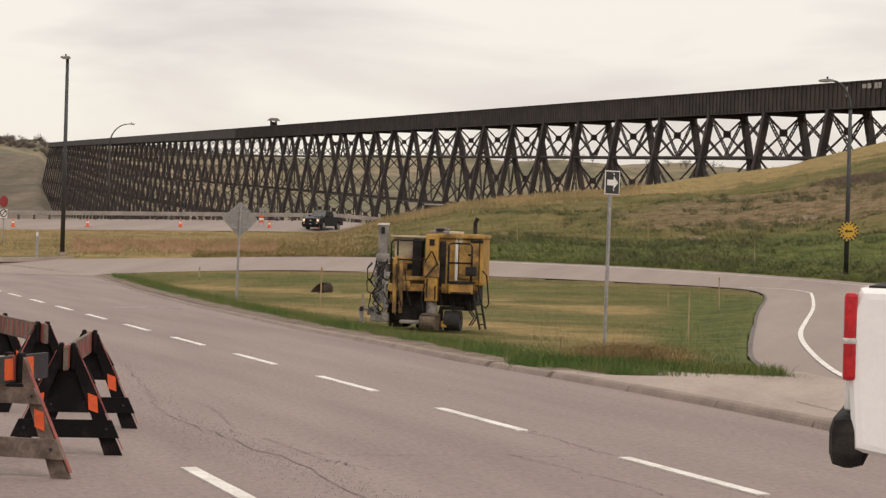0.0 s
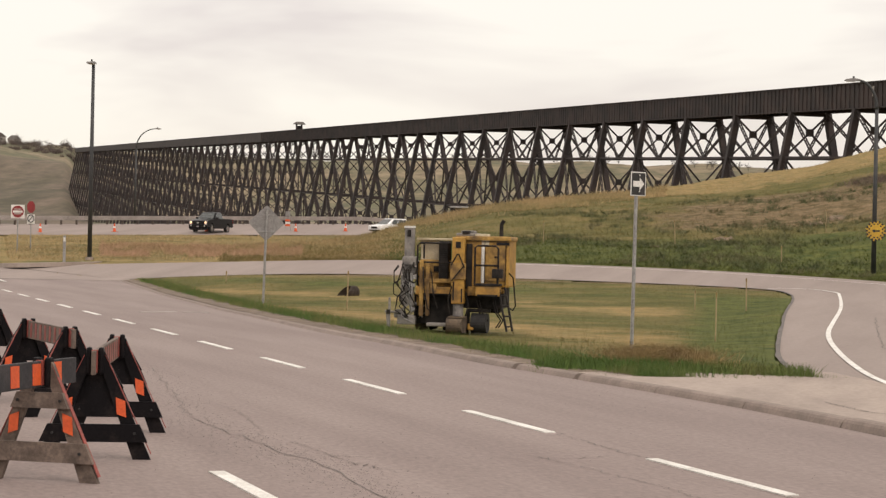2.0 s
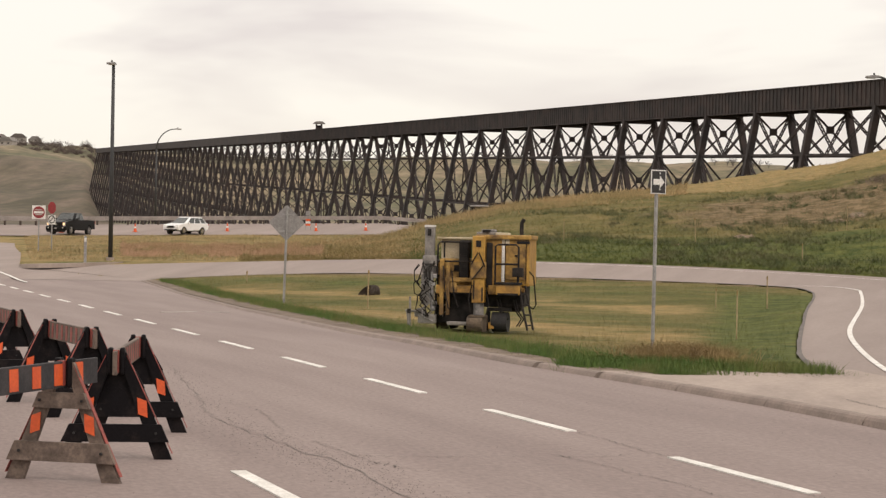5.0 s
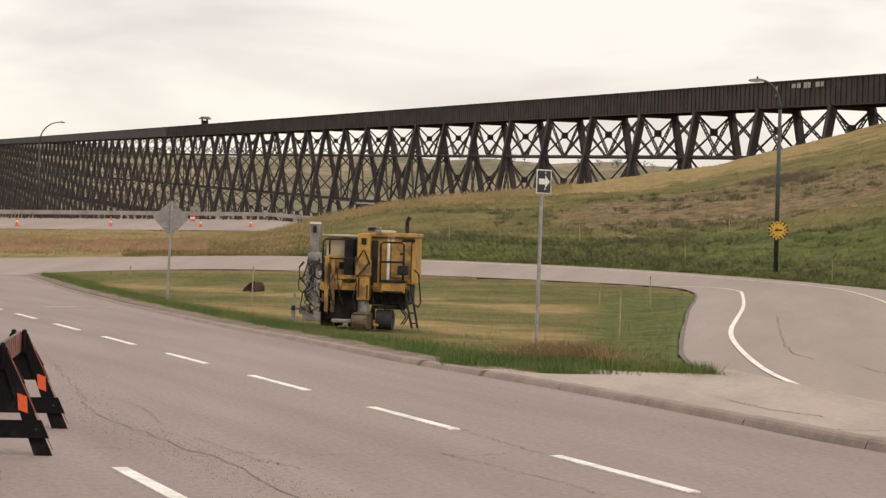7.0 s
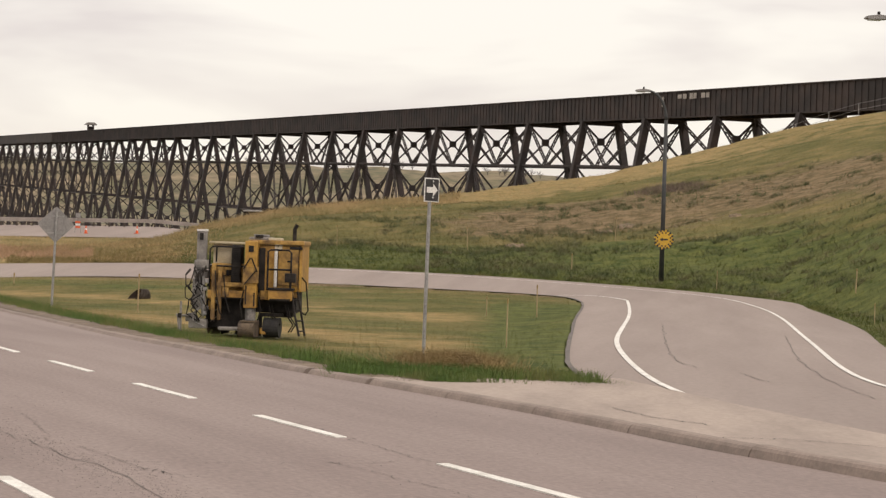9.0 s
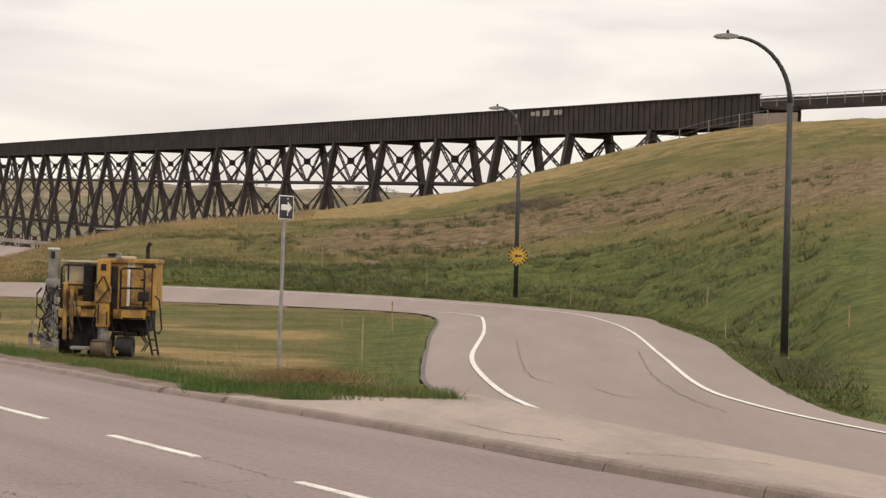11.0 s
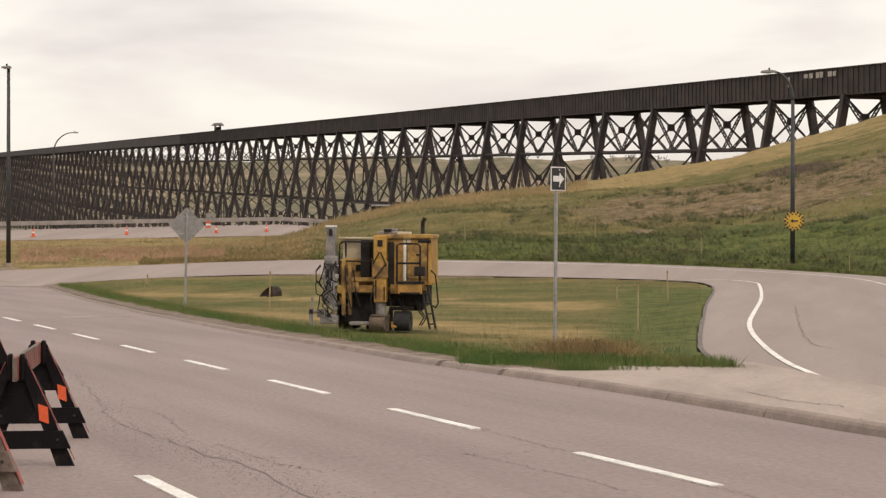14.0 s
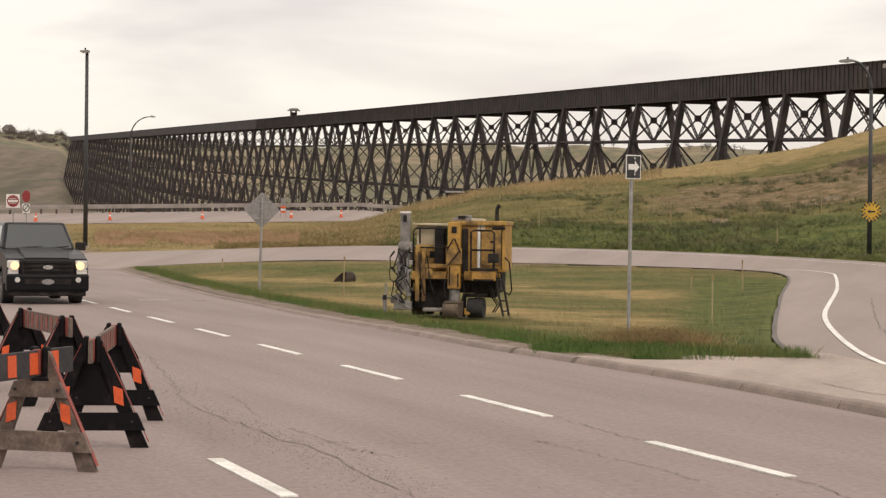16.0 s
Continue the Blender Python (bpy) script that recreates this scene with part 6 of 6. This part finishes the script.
def pickup(label, paint, lights, m):
    root = thing("pickup_truck", label, "pickup truck", m)
    r, fw, bw = 0.40, 1.85, -1.75
    bottom = [(-2.88, 0.62), (-2.2, 0.55)] + arch(bw, 0.48, 0.48) + [(fw - 0.55, 0.42)] + arch(fw, 0.48, 0.48) + [(2.75, 0.48), (2.92, 0.58)]
    top = [(2.96, 0.86), (2.94, 1.02), (2.84, 1.11), (2.3, 1.22), (1.45, 1.32), (1.25, 1.33), (-0.78, 1.34), (-2.86, 1.36), (-2.92, 1.2)]
    part("body", body_shell(bottom + top, 1.96, 0.05), paint, root)
    base, roof = (-0.86, 1.42), (-0.62, 0.55)
    bm = shape()
    plate(bm, [(1.5, 1.28), (2.80, 1.08), (2.82, 1.13), (2.35, 1.255), (1.5, 1.365)], 1.15)
    bmesh.ops.bevel(bm, geom=[e for e in bm.edges if abs(e.verts[0].co.y - e.verts[1].co.y) < 1e-6], offset=0.04, segments=2, affect="EDGES")
    part("hood_bulge", bm, paint, root)
    for y in (-0.55, 0.0, 0.55):
        bm = shape()
        box(bm, (0.5, 0.42, 0.6), pose(0.25 if y else -0.2, y, 1.36), 0.08)
        part("seat_back", bm, MACHINE_GREY, root)
    part("cab", cabin_shell(base, roof, 1.29, 2.0, 0.93, 0.76), paint, root)
    cabin_glass(root, base, roof, 1.29, 2.0, 0.93, 0.76, ((0.06, 0.42), (0.46, 0.84)))
    bm = shape()
    box(bm, (1.95, 1.5, 0.05), pose(-1.86, 0, 1.345), 0.01)
    part("bed_cover", bm, MACHINE_BLACK, root)
    for y in (-0.84, 0.84):
        for x in (fw, bw):
            wheel_part(root, x, y, r, 0.27, CHROME)
    bm = shape()
    box(bm, (0.06, 1.24, 0.34), pose(2.955, 0, 0.90), 0.02)
    grille = part("grille", bm, MACHINE_BLACK, root)
    for z in (0.80, 0.90, 1.0):
        bm = shape()
        box(bm, (0.04, 1.18, 0.035), pose(2.985, 0, z), 0.01)
        part("grille_bar", bm, paint, grille)
    bm = shape()
    rod(bm, (2.985, 0, 0.90), (3.015, 0, 0.90), 0.125, seg=20)
    for v in bm.verts:
        v.co.z = 0.90 + (v.co.z - 0.90) * 0.42
    part("badge", bm, CHROME, grille, "plain oval badge")
    for y in (-0.82, 0.82):
        bm = shape()
        box(bm, (0.12, 0.31, 0.30), pose(2.90, y, 0.92), 0.05)
        lamp = part("headlight", bm, LENS, root)
        bm = shape()
        rod(bm, (2.95, y * 0.96, 0.94), (2.975, y * 0.96, 0.94), 0.10, seg=18)
        part("bulb", bm, lights, lamp)
        bm = shape()
        box(bm, (0.10, 0.26, 0.06), pose(2.93, y * 1.01, 0.755), 0.02)
        part("turn_signal", bm, LENS, root)
    bm = shape()
    box(bm, (0.24, 1.99, 0.42), pose(2.93, 0, 0.53), 0.06)
    bumper = part("front_bumper", bm, paint, root)
    bm = shape()
    box(bm, (0.05, 1.1, 0.12), pose(3.04, 0, 0.55), 0.01)
    part("air_intake", bm, MACHINE_BLACK, bumper)
    bm = shape()
    box(bm, (0.10, 1.86, 0.16), pose(2.94, 0, 0.28), 0.03)
    part("air_dam", bm, MACHINE_BLACK, bumper)
    for y in (-0.73, 0.73):
        bm = shape()
        rod(bm, (3.03, y, 0.60), (3.065, y, 0.60), 0.065, seg=14)
        part("fog_lamp", bm, LENS, bumper)
    bm = shape()
    rod(bm, (3.055, 0, 0.55), (3.075, 0, 0.55), 0.15, seg=18)
    for v in bm.verts:
        v.co.z = 0.55 + (v.co.z - 0.55) * 0.45
    part("front_plate", bm, SIGN_BACK, bumper)
    bm = shape()
    box(bm, (0.17, 1.95, 0.24), pose(-2.90, 0, 0.66), 0.07)
    part("rear_bumper", bm, MACHINE_BLACK, root)
    bm = shape()
    box(bm, (0.03, 1.5, 0.52), pose(-2.915, 0, 1.05), 0.01)
    part("tailgate", bm, paint, root)
    for y in (-0.90, 0.90):
        bm = shape()
        box(bm, (0.06, 0.18, 0.40), pose(-2.90, y, 1.14), 0.02)
        lamp = part("tail_lamp", bm, TAIL_RED, root)
        bm = shape()
        box(bm, (0.064, 0.185, 0.03), pose(-2.902, y, 1.12), 0.01)
        part("reverse_lamp", bm, LENS, lamp)
        bm = shape()
        box(bm, (0.16, 0.26, 0.21), pose(0.95, y * 1.22, 1.40), 0.04)
        part("mirror", bm, MACHINE_BLACK, root)
        bm = shape()
        box(bm, (1.7, 0.14, 0.06), pose(0.1, y * 1.03, 0.42), 0.02)
        part("running_board", bm, MACHINE_BLACK, root)
        bm = shape()
        box(bm, (0.2, 0.02, 0.04), pose(0.0, y * 1.095, 1.18), 0.008)
        part("door_handle", bm, MACHINE_BLACK, root)
    bm = shape()
    bar(bm, (1.46, -0.6, 1.345), (1.30, 0.1, 1.40), 0.02)
    bar(bm, (1.46, 0.1, 1.345), (1.30, 0.75, 1.40), 0.02)
    part("wipers", bm, MACHINE_BLACK, root)
    bm = shape()
    box(bm, (4.6, 1.5, 0.3), pose(0, 0, 0.55), 0.03)
    part("underbody", bm, MACHINE_BLACK, root)
    return root


def suv(m):
    root = thing("suv", "white family suv with its headlights dim", "car", m)
    r, fw, bw = 0.36, 1.45, -1.38
    bottom = [(-2.3, 0.5), (-1.9, 0.38)] + arch(bw, 0.42, 0.40) + [(fw - 0.5, 0.32)] + arch(fw, 0.42, 0.40) + [(2.25, 0.36), (2.36, 0.45)]
    top = [(2.40, 0.75), (2.30, 0.92), (1.25, 1.06), (-2.28, 1.10), (-2.36, 0.85)]
    part("body", body_shell(bottom + top, 1.88, 0.07), CAR_WHITE, root)
    base, roof = (-2.25, 1.38), (-1.62, 0.30)
    part("cabin", cabin_shell(base, roof, 1.02, 1.68, 0.90, 0.68), CAR_WHITE, root)
    cabin_glass(root, base, roof, 1.02, 1.68, 0.90, 0.68, ((0.06, 0.28), (0.31, 0.57), (0.60, 0.88)))
    for y in (-0.80, 0.80):
        for x in (fw, bw):
            wheel_part(root, x, y, r, 0.24, CHROME)
        bm = shape()
        box(bm, (0.25, 0.36, 0.14), pose(2.24, y * 0.92, 0.80), 0.03)
        part("headlight", bm, LENS, root)
        bm = shape()
        box(bm, (0.14, 0.2, 0.16), pose(0.85, y * 1.26, 1.10), 0.03)
        part("mirror", bm, CAR_WHITE, root)
        bm = shape()
        box(bm, (0.2, 0.25, 0.18), pose(-2.27, y * 1.0, 0.95), 0.03)
        part("tail_lamp", bm, TAIL_RED, root)
        bm = shape()
        bar(bm, (-1.7, y * 0.80, 1.71), (0.3, y * 0.80, 1.71), 0.04)
        part("roof_rail", bm, GALV, root)
    bm = shape()
    box(bm, (0.08, 0.9, 0.22), pose(2.375, 0, 0.70), 0.02)
    part("grille", bm, MACHINE_BLACK, root)
    bm = shape()
    box(bm, (0.08, 1.5, 0.12), pose(2.36, 0, 0.42), 0.02)
    part("lower_intake", bm, MACHINE_BLACK, root)
    bm = shape()
    box(bm, (3.6, 1.5, 0.25), pose(0, 0, 0.42), 0.03)
    part("underbody", bm, MACHINE_BLACK, root)
    return root


black_truck = pickup("black pickup truck with its headlights on", CAR_BLACK, HEADLIGHT, pose(-12, 203, 3))
white_truck = pickup("white pickup truck with red tail lamps", CAR_WHITE, LENS, pose(4.7, 10.1, 0.35))
white_suv = suv(pose(9, 205, 3))


def road_z(x, y):
    if y < 93.5:
        return crown(y) if y > 0 else 0.35
    if y < 181 and x < -30:
        return crossing_z(y) + 0.012
    return far_z(x, y)


def drive(ob, rows):
    """Rows of seconds, x, y and heading in degrees."""
    walk(ob, [(t, pose(x, y, road_z(x, y), 0, 0, h)) for t, x, y, h in rows])


def down_road(s):
    """A place s metres up the main road from where the truck ends."""
    return -11.1 - 0.333 * s, 52.0 + 0.943 * s


def motions():
    tail = [(10.3, 92), (11.0, 79), (11.8, 65), (12.5, 52), (13.2, 40), (14.0, 27), (14.5, 19), (15.0, 10.2), (15.5, 5.0), (16.0, 0)]
    rows = [(0.0, -12.7, 214.0, 248), (1.5, -23.1, 206.0, 250), (2.8, -29.5, 198.0, 253), (4.2, -35.4, 191.0, 254), (5.5, -40.9, 184.8, 255), (6.6, -46.2, 177.5, 257), (7.6, -50.0, 168.0, 264), (8.6, -48.8, 156.0, 283), (9.6, -45.0, 142.5, 289)]
    drive(black_truck, rows + [(t, *down_road(s), 289.5) for t, s in tail])
    rows = [(0.0, 6.0, 222.0, 200), (2.0, -8.4, 215.5, 226), (2.8, -14.6, 211.5, 232), (4.2, -24.5, 201.5, 239), (5.5, -32.2, 193.8, 241), (6.0, -34.8, 191.2, 242), (7.2, -41.5, 184.0, 236), (8.3, -46.6, 177.0, 243), (9.3, -50.0, 167.5, 264), (10.4, -48.6, 155.5, 283), (11.4, -44.6, 142.0, 289)]
    drive(white_suv, rows + [(t, *down_road(s), 289.5) for t, s in ((12.1, 93), (12.9, 81), (13.7, 69), (14.4, 58), (15.2, 46), (16.0, 34))])
    drive(white_truck, [(0.0, 4.90, 9.40, -14.5), (0.5, 9.6, 7.9, -24), (1.0, 13.6, 5.6, -42), (1.6, 17.0, 1.0, -68), (2.4, 18.2, -6.0, -88), (3.5, 18.2, -16.0, -90), (5.0, 18.2, -23.0, -90), (16.0, 18.2, -24.0, -90)])


motions()
